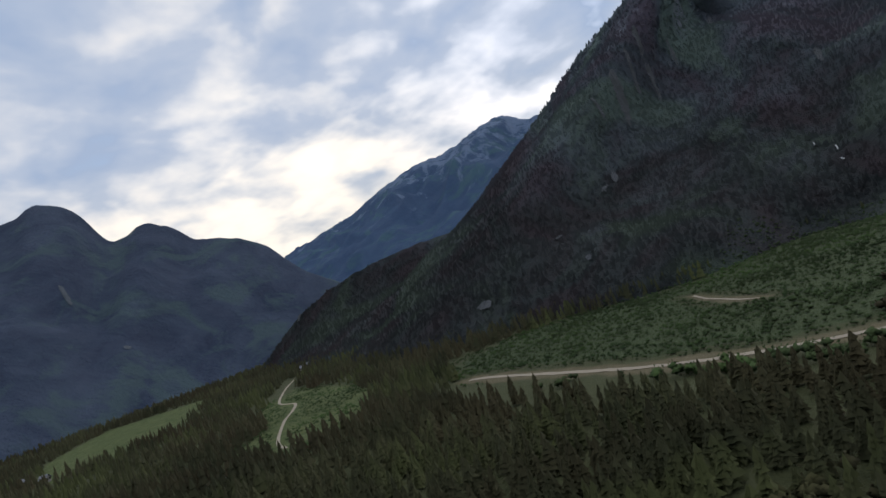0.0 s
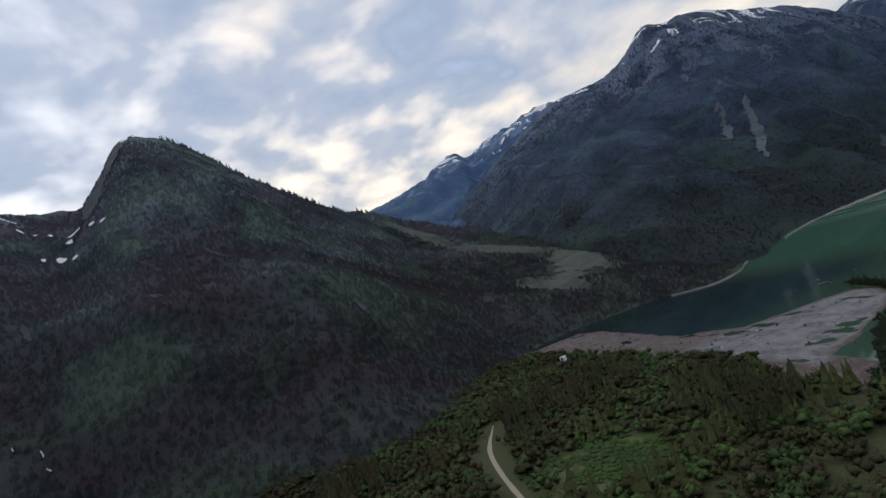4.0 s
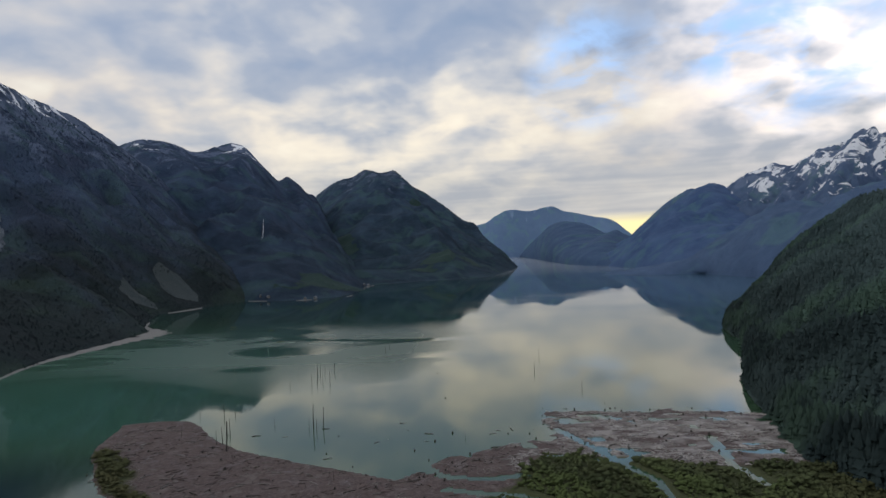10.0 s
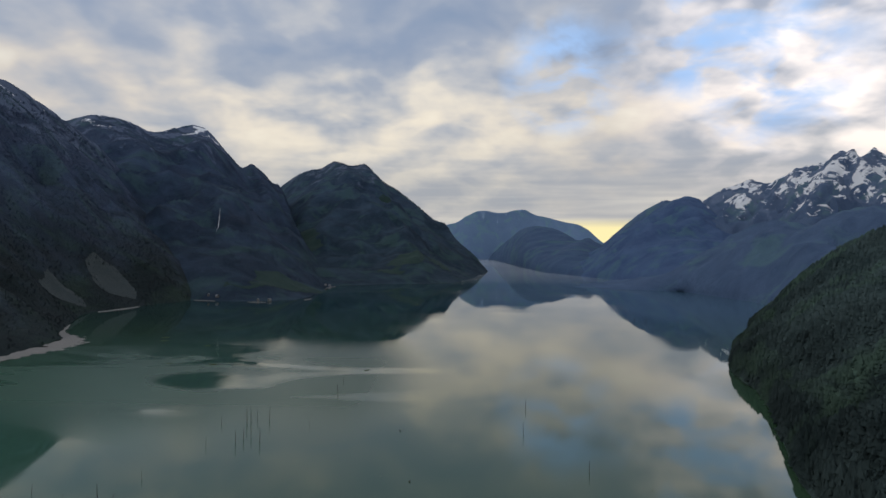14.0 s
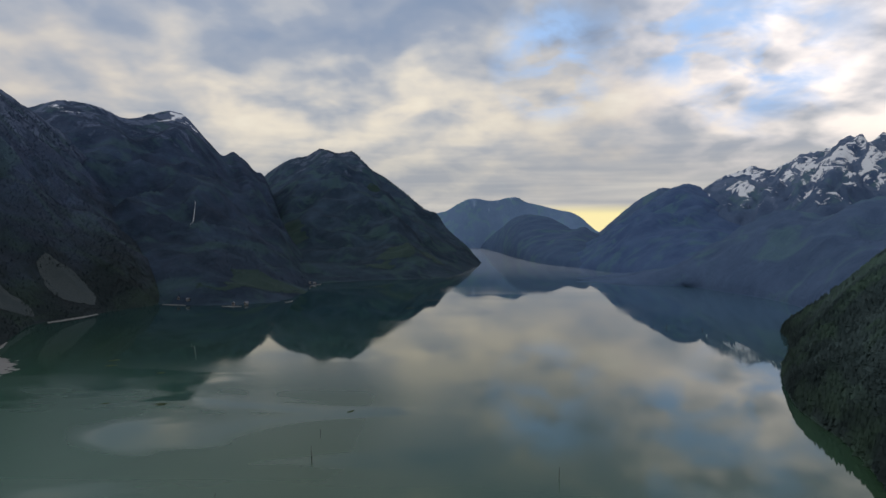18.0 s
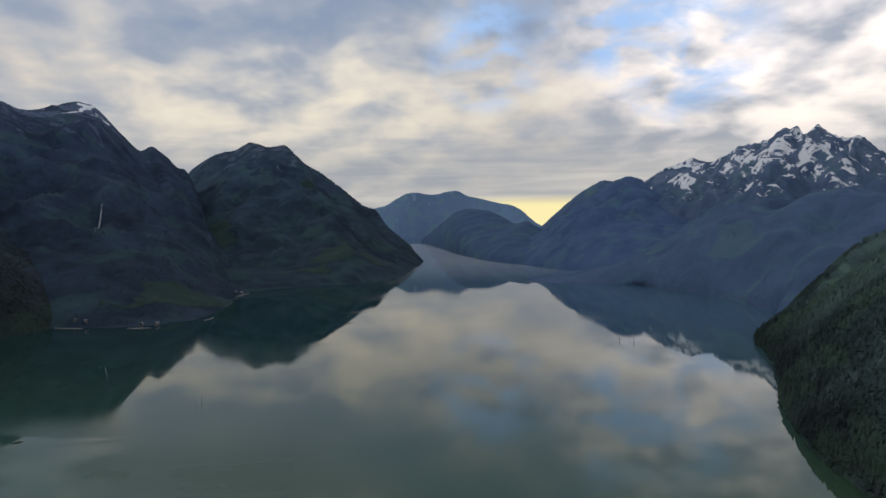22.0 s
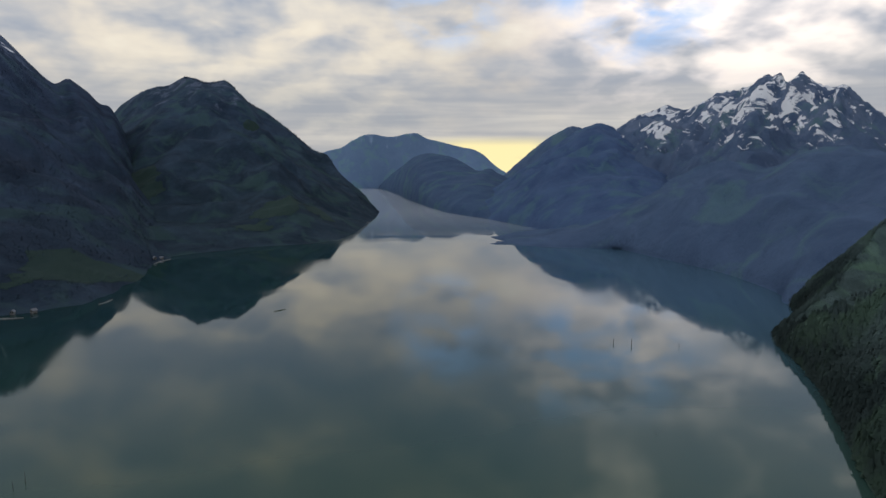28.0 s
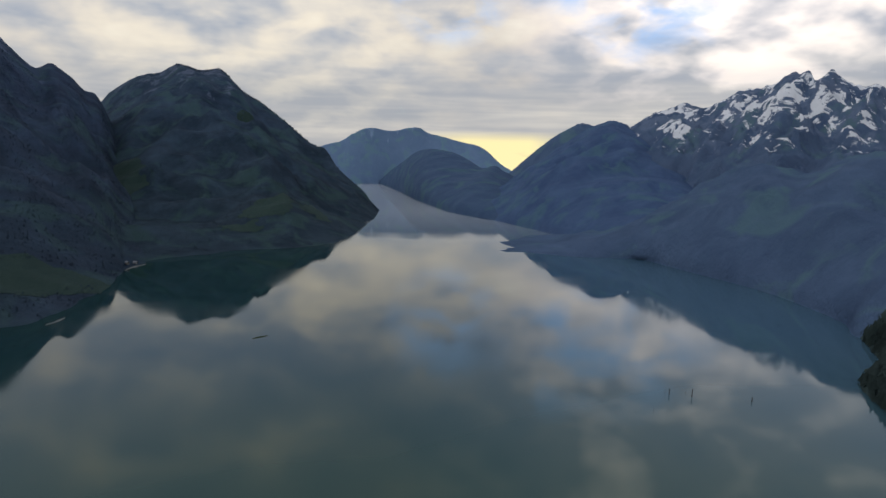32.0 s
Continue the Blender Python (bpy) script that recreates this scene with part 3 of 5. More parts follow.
def ground_sheet():
    xs = np.r_[-4000, -2500, -1500, -1000, np.arange(-720, -320, 14.0), np.arange(-320, 260, 1.7), np.arange(260, 720, 16.0), 1000, 1500, 2500, 4000]
    ys = np.r_[-4000, -2500, -1800, np.arange(-1300, -620, 14.0), np.arange(-620, -140, 4.0), np.arange(-140, 164, 1.7), 170, 400]
    X, Y = np.meshgrid(xs, ys, indexing="ij")
    Z = ground_height(X, Y)
    Z[Y > 165] = -5
    ob = new("ground", mesh_from("ground", np.stack([X, Y, Z], 2).reshape(-1, 3), grid_faces(len(xs), len(ys)), zoned_ground_material()))
    field = np.maximum.reduce([polygon_distance(X, Y, f) for f in FIELDS]) + 5 * fractal(X / 20, Y / 20, 33, 3)
    track = np.minimum.reduce([line_distance(X, Y, r) - w for key, (r, w) in ROADS.items() if key not in ("field_path", "bend_road")]) + 4 * fractal(X / 9, Y / 9, 37, 3)
    lot = polygon_distance(X, Y, [(-30, -268), (-22, -255), (-8, -262), (12, -288), (6, -302), (-14, -284)])
    silt = np.minimum(mainland_distance(X, Y) / 4, np.minimum((-62 - X) / 6, (Y + 116) / 8)) + 0.5 * fractal(X / 16, Y / 8, 35, 3)
    silt = silt * np.clip((X + 150) / 45, 0.05, 1)
    drift = np.clip((X - 50) / 25, 0, 1) * np.clip((Y - 58) / 18, 0, 1) * np.clip((134 - Y) / 8, 0, 1) * np.clip(1.6 * fractal(X / 10, Y / 3.6, 47, 4) + 0.35, 0, 1)
    for name, values in (("silt", silt), ("drift", drift), ("green", green_zone(X, Y) / 4 + 0.5), ("field", field / 5 + 0.5), ("verge", np.maximum((2.2 - track + 1.0 * ((X > 2) & (Y < -280))) / 3, lot / 3)), ("young", (polygon_distance(X, Y, YOUNG) + 14 * fractal(X / 28, Y / 28, 86, 3)) / 10 * (track > 8))):
        ob.data.attributes.new(name, "FLOAT", "POINT").data.foreach_set("value", np.clip(values, 0, 1).astype(np.float32).ravel())
    return tagged(ob, "valley floor of dark scrub, mud flats and meadows", "ground", kind="structure")


ground_sheet()

# ---- mountains ----
mountain("near_west", [(-205, -1015, 65), (-265, -930, 95), (-360, -800, 112), (-405, -700, 190), (-445, -640, 245), (-455, -530, 285), (-560, -520, 265), (-700, -500, 306), (-815, -415, 316), (-800, -380, 345), (-762, -332, 375), (-740, -265, 342), (-745, -200, 285), (-765, -105, 222), (-795, -35, 198), (-770, 65, 145), (-700, 115, 105), (-600, 140, 60), (-520, 160, 20)],
         [(-150, -1100), (-60, -800), (-50, -620), (-80, -520), (-110, -450), (-200, -400), (-190, -320), (-170, -270), (-165, -230), (-225, -170), (-285, -122), (-304, -90), (-312, -50), (-300, 0), (-290, 30), (-264, 52), (-278, 98), (-308, 124)],
         M_DARK, "dark spruce mountainside with a bare rock summit above the valley", 350, 1.2, 0.13, 300, 90, 3, 6.0)
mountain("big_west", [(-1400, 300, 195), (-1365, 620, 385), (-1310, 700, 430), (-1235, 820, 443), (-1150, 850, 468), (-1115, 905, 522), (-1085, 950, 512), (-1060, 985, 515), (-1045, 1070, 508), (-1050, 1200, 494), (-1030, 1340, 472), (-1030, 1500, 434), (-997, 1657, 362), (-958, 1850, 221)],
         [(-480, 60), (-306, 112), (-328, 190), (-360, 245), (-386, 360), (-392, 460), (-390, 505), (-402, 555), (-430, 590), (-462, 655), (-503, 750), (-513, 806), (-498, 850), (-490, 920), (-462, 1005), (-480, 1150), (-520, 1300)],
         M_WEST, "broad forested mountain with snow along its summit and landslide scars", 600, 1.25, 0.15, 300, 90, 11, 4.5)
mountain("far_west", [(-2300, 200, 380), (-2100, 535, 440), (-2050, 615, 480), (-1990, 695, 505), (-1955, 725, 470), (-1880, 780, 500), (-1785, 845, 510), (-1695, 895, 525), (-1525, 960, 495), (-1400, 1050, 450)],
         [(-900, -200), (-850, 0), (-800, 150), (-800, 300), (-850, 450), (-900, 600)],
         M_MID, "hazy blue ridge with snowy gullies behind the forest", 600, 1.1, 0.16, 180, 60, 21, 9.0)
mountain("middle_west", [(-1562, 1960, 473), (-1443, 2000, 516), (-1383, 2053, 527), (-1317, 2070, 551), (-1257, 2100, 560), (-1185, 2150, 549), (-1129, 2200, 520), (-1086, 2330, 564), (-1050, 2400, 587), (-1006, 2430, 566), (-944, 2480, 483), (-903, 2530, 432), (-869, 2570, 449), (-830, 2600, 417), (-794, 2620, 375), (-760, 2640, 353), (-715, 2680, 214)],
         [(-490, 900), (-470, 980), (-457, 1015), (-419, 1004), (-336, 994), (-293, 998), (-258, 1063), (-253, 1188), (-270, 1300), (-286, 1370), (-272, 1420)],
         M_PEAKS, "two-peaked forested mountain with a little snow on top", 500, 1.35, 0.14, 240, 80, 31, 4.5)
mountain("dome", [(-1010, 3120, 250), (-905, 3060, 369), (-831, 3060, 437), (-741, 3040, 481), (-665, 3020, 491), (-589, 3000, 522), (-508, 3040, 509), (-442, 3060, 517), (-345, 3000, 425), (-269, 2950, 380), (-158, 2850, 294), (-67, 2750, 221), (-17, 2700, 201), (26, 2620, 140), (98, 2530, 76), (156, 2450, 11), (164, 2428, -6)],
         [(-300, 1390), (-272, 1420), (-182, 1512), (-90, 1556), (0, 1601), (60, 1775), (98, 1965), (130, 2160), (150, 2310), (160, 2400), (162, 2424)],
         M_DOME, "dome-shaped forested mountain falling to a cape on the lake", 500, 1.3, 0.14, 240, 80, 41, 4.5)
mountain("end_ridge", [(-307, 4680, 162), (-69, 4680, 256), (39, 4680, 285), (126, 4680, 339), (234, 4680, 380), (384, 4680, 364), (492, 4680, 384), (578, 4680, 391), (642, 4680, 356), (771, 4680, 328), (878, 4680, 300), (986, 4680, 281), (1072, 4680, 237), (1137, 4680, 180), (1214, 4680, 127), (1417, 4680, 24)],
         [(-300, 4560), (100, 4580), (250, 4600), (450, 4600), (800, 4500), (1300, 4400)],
         M_FAR, "pale haze-tinted distant ridge closing the lake", 100, 1.0, 0.06, 140, 40, 51, 3.0)
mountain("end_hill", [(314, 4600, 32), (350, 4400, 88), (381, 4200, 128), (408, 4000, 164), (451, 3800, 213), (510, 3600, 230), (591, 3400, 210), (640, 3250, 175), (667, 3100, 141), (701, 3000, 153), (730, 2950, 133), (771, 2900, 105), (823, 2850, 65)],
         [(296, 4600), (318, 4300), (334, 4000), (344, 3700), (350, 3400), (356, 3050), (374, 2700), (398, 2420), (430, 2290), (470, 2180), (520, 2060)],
         M_END, "haze-tinted wooded hill at the far end of the lake", 400, 0.5, 0.06, 140, 50, 61, 3.0)
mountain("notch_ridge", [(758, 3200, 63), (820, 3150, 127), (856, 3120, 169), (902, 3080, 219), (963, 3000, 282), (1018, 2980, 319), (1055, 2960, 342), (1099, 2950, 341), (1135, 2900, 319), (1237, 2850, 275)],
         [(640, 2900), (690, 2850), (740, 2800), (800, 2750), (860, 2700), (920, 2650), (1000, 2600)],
         M_NOTCH, "haze-tinted ridge with a snow-dusted top behind the forest ridge", 200, 1.0, 0.10, 120, 40, 66, 6.0)
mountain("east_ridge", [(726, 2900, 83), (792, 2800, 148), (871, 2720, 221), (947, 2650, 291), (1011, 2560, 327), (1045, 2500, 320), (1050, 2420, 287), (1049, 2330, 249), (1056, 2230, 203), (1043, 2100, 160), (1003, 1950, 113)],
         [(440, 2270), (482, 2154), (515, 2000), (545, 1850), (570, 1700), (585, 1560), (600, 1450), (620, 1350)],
         M_MID, "steep haze-tinted forest ridge above the lake", 500, 0.7, 0.13, 200, 70, 71, 8.0, 200.0)
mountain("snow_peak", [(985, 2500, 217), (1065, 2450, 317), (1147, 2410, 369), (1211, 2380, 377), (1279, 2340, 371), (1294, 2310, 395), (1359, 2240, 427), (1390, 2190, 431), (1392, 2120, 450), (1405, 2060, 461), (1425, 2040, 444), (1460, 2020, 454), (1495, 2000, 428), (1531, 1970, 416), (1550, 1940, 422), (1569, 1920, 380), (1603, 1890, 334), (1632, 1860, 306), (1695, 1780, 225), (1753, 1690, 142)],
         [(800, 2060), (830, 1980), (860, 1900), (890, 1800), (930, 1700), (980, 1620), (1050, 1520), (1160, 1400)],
         M_SNOWY, "jagged snow-covered rock peak above haze-tinted forest", 500, 1.0, 0.16, 300, 90, 81, 20.0, 120.0)
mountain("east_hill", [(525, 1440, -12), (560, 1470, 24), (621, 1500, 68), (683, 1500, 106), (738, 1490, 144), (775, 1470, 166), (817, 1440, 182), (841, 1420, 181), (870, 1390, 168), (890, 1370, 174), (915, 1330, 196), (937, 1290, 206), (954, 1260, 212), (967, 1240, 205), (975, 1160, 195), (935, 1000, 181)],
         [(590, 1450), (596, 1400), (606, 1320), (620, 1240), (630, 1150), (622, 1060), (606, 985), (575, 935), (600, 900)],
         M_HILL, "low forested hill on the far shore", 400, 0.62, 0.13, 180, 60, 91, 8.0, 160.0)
mountain("near_east", [(430, -500, 115), (425, -200, 140), (425, 0, 142), (428, 160, 142), (434, 300, 142), (444, 420, 140), (456, 530, 128), (470, 620, 110), (478, 690, 80), (474, 745, 48), (464, 780, 20), (452, 798, 2)],
         [(230, -420, 3), (205, -200, 3), (185, -60, 1), (156, 60), (166, 125), (179, 185), (203, 245), (226, 300), (249, 365), (255, 400), (261, 430), (271, 460), (287, 495), (303, 530), (323, 562), (348, 598), (375, 642), (395, 676), (421, 728), (433, 760), (449, 795)],
         M_SHORESLOPE, "steep dark forested hillside dropping into the lake", 350, 0.85, 0.09, 300, 80, 101, 4.0, 120.0)
mountain("cape_hill", [(452, 798, 2), (480, 800, 22), (520, 812, 40), (570, 840, 62), (620, 870, 84), (660, 880, 112), (720, 860, 140), (800, 800, 165), (900, 700, 180)],
         [(449, 795), (462, 812), (480, 822), (502, 838), (530, 862), (560, 905), (590, 945), (640, 930), (700, 860)],
         M_SHORESLOPE, "dark wooded cape behind the near hillside", 250, 0.95, 0.08, 160, 60, 106, 4.0, 120.0)
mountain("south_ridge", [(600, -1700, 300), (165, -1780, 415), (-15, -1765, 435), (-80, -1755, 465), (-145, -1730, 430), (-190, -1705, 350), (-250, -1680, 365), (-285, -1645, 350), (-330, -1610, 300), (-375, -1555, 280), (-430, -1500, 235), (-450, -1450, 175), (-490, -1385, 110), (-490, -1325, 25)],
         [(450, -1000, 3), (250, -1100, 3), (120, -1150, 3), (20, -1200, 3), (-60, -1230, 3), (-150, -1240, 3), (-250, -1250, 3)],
         M_SOUTH, "row of rounded haze-tinted forest summits", 400, 1.1, 0.10, 200, 60, 111)
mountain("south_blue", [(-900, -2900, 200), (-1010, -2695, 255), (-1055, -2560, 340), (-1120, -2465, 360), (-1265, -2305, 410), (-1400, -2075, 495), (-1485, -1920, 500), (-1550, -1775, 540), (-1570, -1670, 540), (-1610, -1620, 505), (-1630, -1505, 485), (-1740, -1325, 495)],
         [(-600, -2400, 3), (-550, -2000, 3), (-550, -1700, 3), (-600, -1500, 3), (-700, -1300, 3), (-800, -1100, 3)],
         M_END, "steep haze-tinted mountain ridge across the valley", 400, 1.0, 0.16, 180, 60, 121, 11.0)


# ---- clearings, scars and waterfalls on the slopes ----
BARE = []


def patch_on(key, name, x, y, rx, ry, turn, mat, label, category, seed, lift=1.6, rough=0.45, n=46):
    """An open strip lying on a mountainside: an uneven oval round (x, y)."""
    g = SLOPES[key]
    nu, nv = g.shape[:2]
    ca, sa = math.cos(radians(turn)), math.sin(radians(turn))
    dx, dy = g[:, :, 0] - x, g[:, :, 1] - y
    a, b = (dx * ca + dy * sa) / rx, (-dx * sa + dy * ca) / ry
    near = np.argwhere(np.hypot(a, b) < 1.5)
    if len(near) < 2:
        k = np.argmin(np.hypot(a, b))
        near = np.array([[k // nv, k % nv]])
    (i0, j0), (i1, j1) = np.maximum(near.min(0) - 1, 0), np.minimum(near.max(0) + 2, (nu - 1, nv - 1))
    u, v = np.meshgrid(np.linspace(i0, i1 - 1e-3, n), np.linspace(j0, j1 - 1e-3, n), indexing="ij")
    i, j = u.astype(int), v.astype(int)
    s, t = (u - i)[..., None], (v - j)[..., None]
    p = g[i, j] * (1 - s) * (1 - t) + g[i + 1, j] * s * (1 - t) + g[i, j + 1] * (1 - s) * t + g[i + 1, j + 1] * s * t
    dx, dy = p[:, :, 0] - x, p[:, :, 1] - y
    a, b = (dx * ca + dy * sa) / rx, (-dx * sa + dy * ca) / ry
    size = min(rx, ry) * 1.3
    inside = np.hypot(a, b) + rough * fractal(p[:, :, 0] / size, p[:, :, 1] / size, seed, 4) < 1
    # only the piece that holds the point nearest the middle
    middle = np.unravel_index(np.argmin(np.where(inside, np.hypot(a, b), 99)), a.shape)
    piece = np.zeros_like(inside)
    piece[middle] = inside[middle]
    for _ in range(3 * n):
        grown = piece.copy()
        grown[1:] |= piece[:-1]
        grown[:-1] |= piece[1:]
        grown[:, 1:] |= piece[:, :-1]
        grown[:, :-1] |= piece[:, 1:]
        grown &= inside
        if (grown == piece).all():
            break
        piece = grown
    inside = piece
    p[:, :, 2] += lift
    f = grid_faces(n, n)
    keep = inside.ravel()[f].all(1)
    if not keep.any():
        return None
    used, back = np.unique(f[keep], return_inverse=True)
    BARE.append((x, y, rx * 0.8, ry * 0.8, ca, sa))
    ob = new(name, mesh_from(name, p.reshape(-1, 3)[used], back.reshape(-1, 4), mat))
    return tagged(ob, label, category)


M_CUT = ground_material("cut_slope", (0.072, 0.080, 0.072), (0.108, 0.114, 0.106), (0.052, 0.066, 0.058), 0.03, 2.0)
M_SHORECUT = ground_material("shore_clearing", (0.046, 0.058, 0.060), (0.070, 0.084, 0.084), (0.050, 0.064, 0.066), 0.03, 2.0)
M_GRASSY = ground_material("young_growth", (0.021, 0.042, 0.038), (0.034, 0.060, 0.050), (0.025, 0.048, 0.044), 0.03, 2.0)
M_SCAR = ground_material("slide_rock", (0.056, 0.070, 0.088), (0.145, 0.168, 0.196), (0.066, 0.080, 0.098), 0.03, 2.0)
M_OUTCROP = ground_material("lichened_rock", (0.060, 0.070, 0.082), (0.135, 0.142, 0.152), (0.072, 0.080, 0.084), 0.09, 2.0)
M_CLIFF = ground_material("cliff_rock", (0.050, 0.058, 0.076), (0.085, 0.095, 0.118), (0.062, 0.072, 0.092), 0.04, 4.0)
M_FOAM = ground_material("white_water", (0.34, 0.36, 0.38), (0.62, 0.64, 0.66), (0.40, 0.43, 0.45), 0.2, 0.5, 0.6)
M_SNOW = ground_material("old_snow", (0.70, 0.73, 0.78), (0.80, 0.82, 0.85), (0.75, 0.78, 0.82), 0.05, 1.0)
M_SAND = ground_material("pale_sand", (0.13, 0.125, 0.12), (0.27, 0.26, 0.25), (0.19, 0.185, 0.175), 0.12, 0.3)
M_ROAD = ground_material("gravel_road", (0.27, 0.235, 0.18), (0.36, 0.32, 0.25), (0.30, 0.265, 0.21), 0.15, 0.1)

for x, y, rx, ry, turn in ((-700, -12, 62, 24, 30), (-608, 52, 78, 17, 50), (-478, 72, 112, 40, -30), (-425, 8, 64, 17, 0)):
    patch_on("near_west", "clearing", x, y, rx, ry, turn, M_CUT, "grey-green logged clearing on the forest slope", "clearing", 5, 0.4, 0.95, 130)
for x, y, rx, ry in ((-573, 800, 36, 38), (-552, 925, 40, 34)):
    patch_on("big_west", "clearing", x, y, rx, ry, 0, M_SHORECUT, "grey-green logged clearing above the beach", "clearing", 8, 0.5, 0.7, 100)
for x, y, rx, ry, turn in ((-742, 648, 76, 9, -47.7), (-677, 640, 128, 9.5, -50.3)):
    patch_on("big_west", "landslide_scar", x, y, rx, ry, turn, M_SCAR, "narrow pale landslide scar down the forest", "landslide scar", 12, 2.0, 0.95, 190)
patch_on("snow_peak", "landslide_scar", 1630, 2340, 90, 12, 53, M_SCAR, "pale rockfall streak below the snow peak", "landslide scar", 13, 3.0, 0.35, 90)
for key, x, y, rx, ry, turn in (("middle_west", -345, 1195, 112, 52, 60),):
    patch_on(key, "lakeside_meadow", x, y, rx, ry, turn, M_GRASSY, "dark green meadow on the lake point", "meadow", 15, 0.5, 0.9, 120)
for x, y, rx, ry, turn in ((-500, 2040, 45, 115, 20), (-118, 1795, 70, 45, 30), (-163, 1690, 60, 32, 40), (-20, 1880, 40, 60, 0), (-278, 2644, 22, 40, 0)):
    patch_on("dome", "clearing", x, y, rx, ry, turn, M_GRASSY, "patch of lighter young forest on the slope", "clearing", 18, 0.6, 1.1, 120)
for key, x, y, rx, ry, turn in (("near_west", -309, -403, 4, 0.5, 20), ("near_west", -318, -418, 3, 0.4, 20), ("middle_west", -578, 1440, 88, 1.2, 108), ("near_west", -297, -399, 2, 0.5, 50)):
    patch_on(key, "waterfall", x, y, rx, ry, turn, M_FOAM, "thin white waterfall among dark trees", "waterfall", 22, 2.5, 0.5, 150)
for x, y, rx, ry, turn in ((-566, -409, 9, 3.5, 30), (-575, -425, 5, 2.5, 10), (-620, -400, 12, 2.5, 40), (-650, -440, 9, 2.5, 0), (-690, -470, 16, 2.5, 70), (-545, -395, 4, 2, 50), (-700, -520, 12, 2.5, 60), (-600, -380, 4, 2, 50), (-640, -425, 5, 2, 20), (-665, -455, 6, 2, 40), (-611, -405, 7, 3, 30), (-586, -368, 5, 2, 40), (-563, -409, 6, 3, 30)):
    patch_on("near_west", "snow_patch", x, y, rx, ry, turn, M_SNOW, "small leftover snow patch in a gully", "snow patch", 25, 2.5, 0.3, 60)
for x, y, rx, ry, turn in ((-689, -261, 34, 8, 60), (-651, -261, 16, 4, 60), (-635, -212, 30, 3, 70), (-606, -211, 14, 3, 60), (-541, -191, 8, 3, 40), (-335, -201, 6, 3, 20),
                           (-335, -558, 11, 4, 20), (-269, -553, 7, 3, 30), (-256, -557, 5, 2, 10), (-310, -569, 5, 2, 70), (-362, -553, 7, 2, 20), (-383, -547, 9, 3, 25), (-424, -538, 12, 3, 30),
                           (-491, -517, 14, 4, 20), (-200, -1022, 6, 3, 0), (-96, -574, 4, 5, 20), (-180, -560, 5, 2, 0), (-150, -520, 4, 2, 40), (-420, -420, 8, 3, 20), (-380, -330, 6, 2, 50), (-470, -280, 9, 3, 30)):
    patch_on("near_west", "rock_outcrop", x, y, rx, ry, turn, M_OUTCROP, "bare grey rock face breaking the forest", "rock", 28, 2.0, 0.7, 80)
for x, y, rx, ry, turn in ((-728, -352, 62, 20, -15), (-655, -378, 44, 14, -12), (-790, -340, 30, 12, 20)):
    patch_on("near_west", "cliff", x, y, rx, ry, turn, M_CLIFF, "steep bluish rock face below the summit", "cliff", 29, 2.0, 0.8, 90)
for x, y, rx, ry in ((-33, -1468, 5, 20), (-67, -1333, 6, 4)):
    patch_on("south_ridge", "rock_outcrop", x, y, rx, ry, 0, M_SCAR, "pale rock slab on the shaded slope", "rock", 30, 2.0, 0.4, 80)


def not_bare(p):
    keep = np.ones(len(p), bool)
    for x, y, rx, ry, ca, sa in BARE:
        dx, dy = p[:, 0] - x, p[:, 1] - y
        keep &= np.hypot((dx * ca + dy * sa) / rx, (-dx * sa + dy * ca) / ry) > 1
    return p[keep]


# ---- shores ----
def strip(name, line, widths, mat, label, category, z_out=-0.15, z_in=0.5, n=120, seed=1, kind="structure", ragged=0.3, columns=7):
    """A beach or road: a ribbon along a line, by half-width or (left, right) widths."""
    c = resample(line, n)
    d = np.gradient(c, axis=0)
    d /= np.linalg.norm(d, axis=1)[:, None]
    side = np.stack([-d[:, 1], d[:, 0]], 1)
    w = np.interp(np.linspace(0, 1, n), np.linspace(0, 1, len(widths)), widths)
    w = w * (1 + ragged * fractal(c[:, 0] / 12, c[:, 1] / 12, seed, 3))
    rows = []
    for k in np.linspace(-1, 1, columns):
        p = c + side * (w * k)[:, None]
        rows.append(np.c_[p, np.full(n, 0.0)])
    g = np.stack(rows, 1)
    return g, lambda g: tagged(new(name, mesh_from(name, g.reshape(-1, 3), grid_faces(n, columns), mat)), label, category, kind=kind)


def beach(line, widths, label, seed):
    g, done = strip("beach", line, widths, M_SAND, label, "beach", seed=seed, n=260, ragged=0.7, columns=11)
    g[:, :, 2] = np.linspace(-0.35, 1.0, 11)[None] + 0.42 * fractal(g[:, :, 0] / 5, g[:, :, 1] / 5, seed + 60, 4)
    return done(g)


def drawn_on_ground(name, line, half, mat, label, n=160):
    g, done = strip(name, line, [half * 0.17] * 7 + [half * 0.04], mat, label, "road", n=n, ragged=0.25)
    g[:, :, 2] = ground_height(g[:, :, 0], g[:, :, 1]).max(1)[:, None] + 0.12
    return done(g)


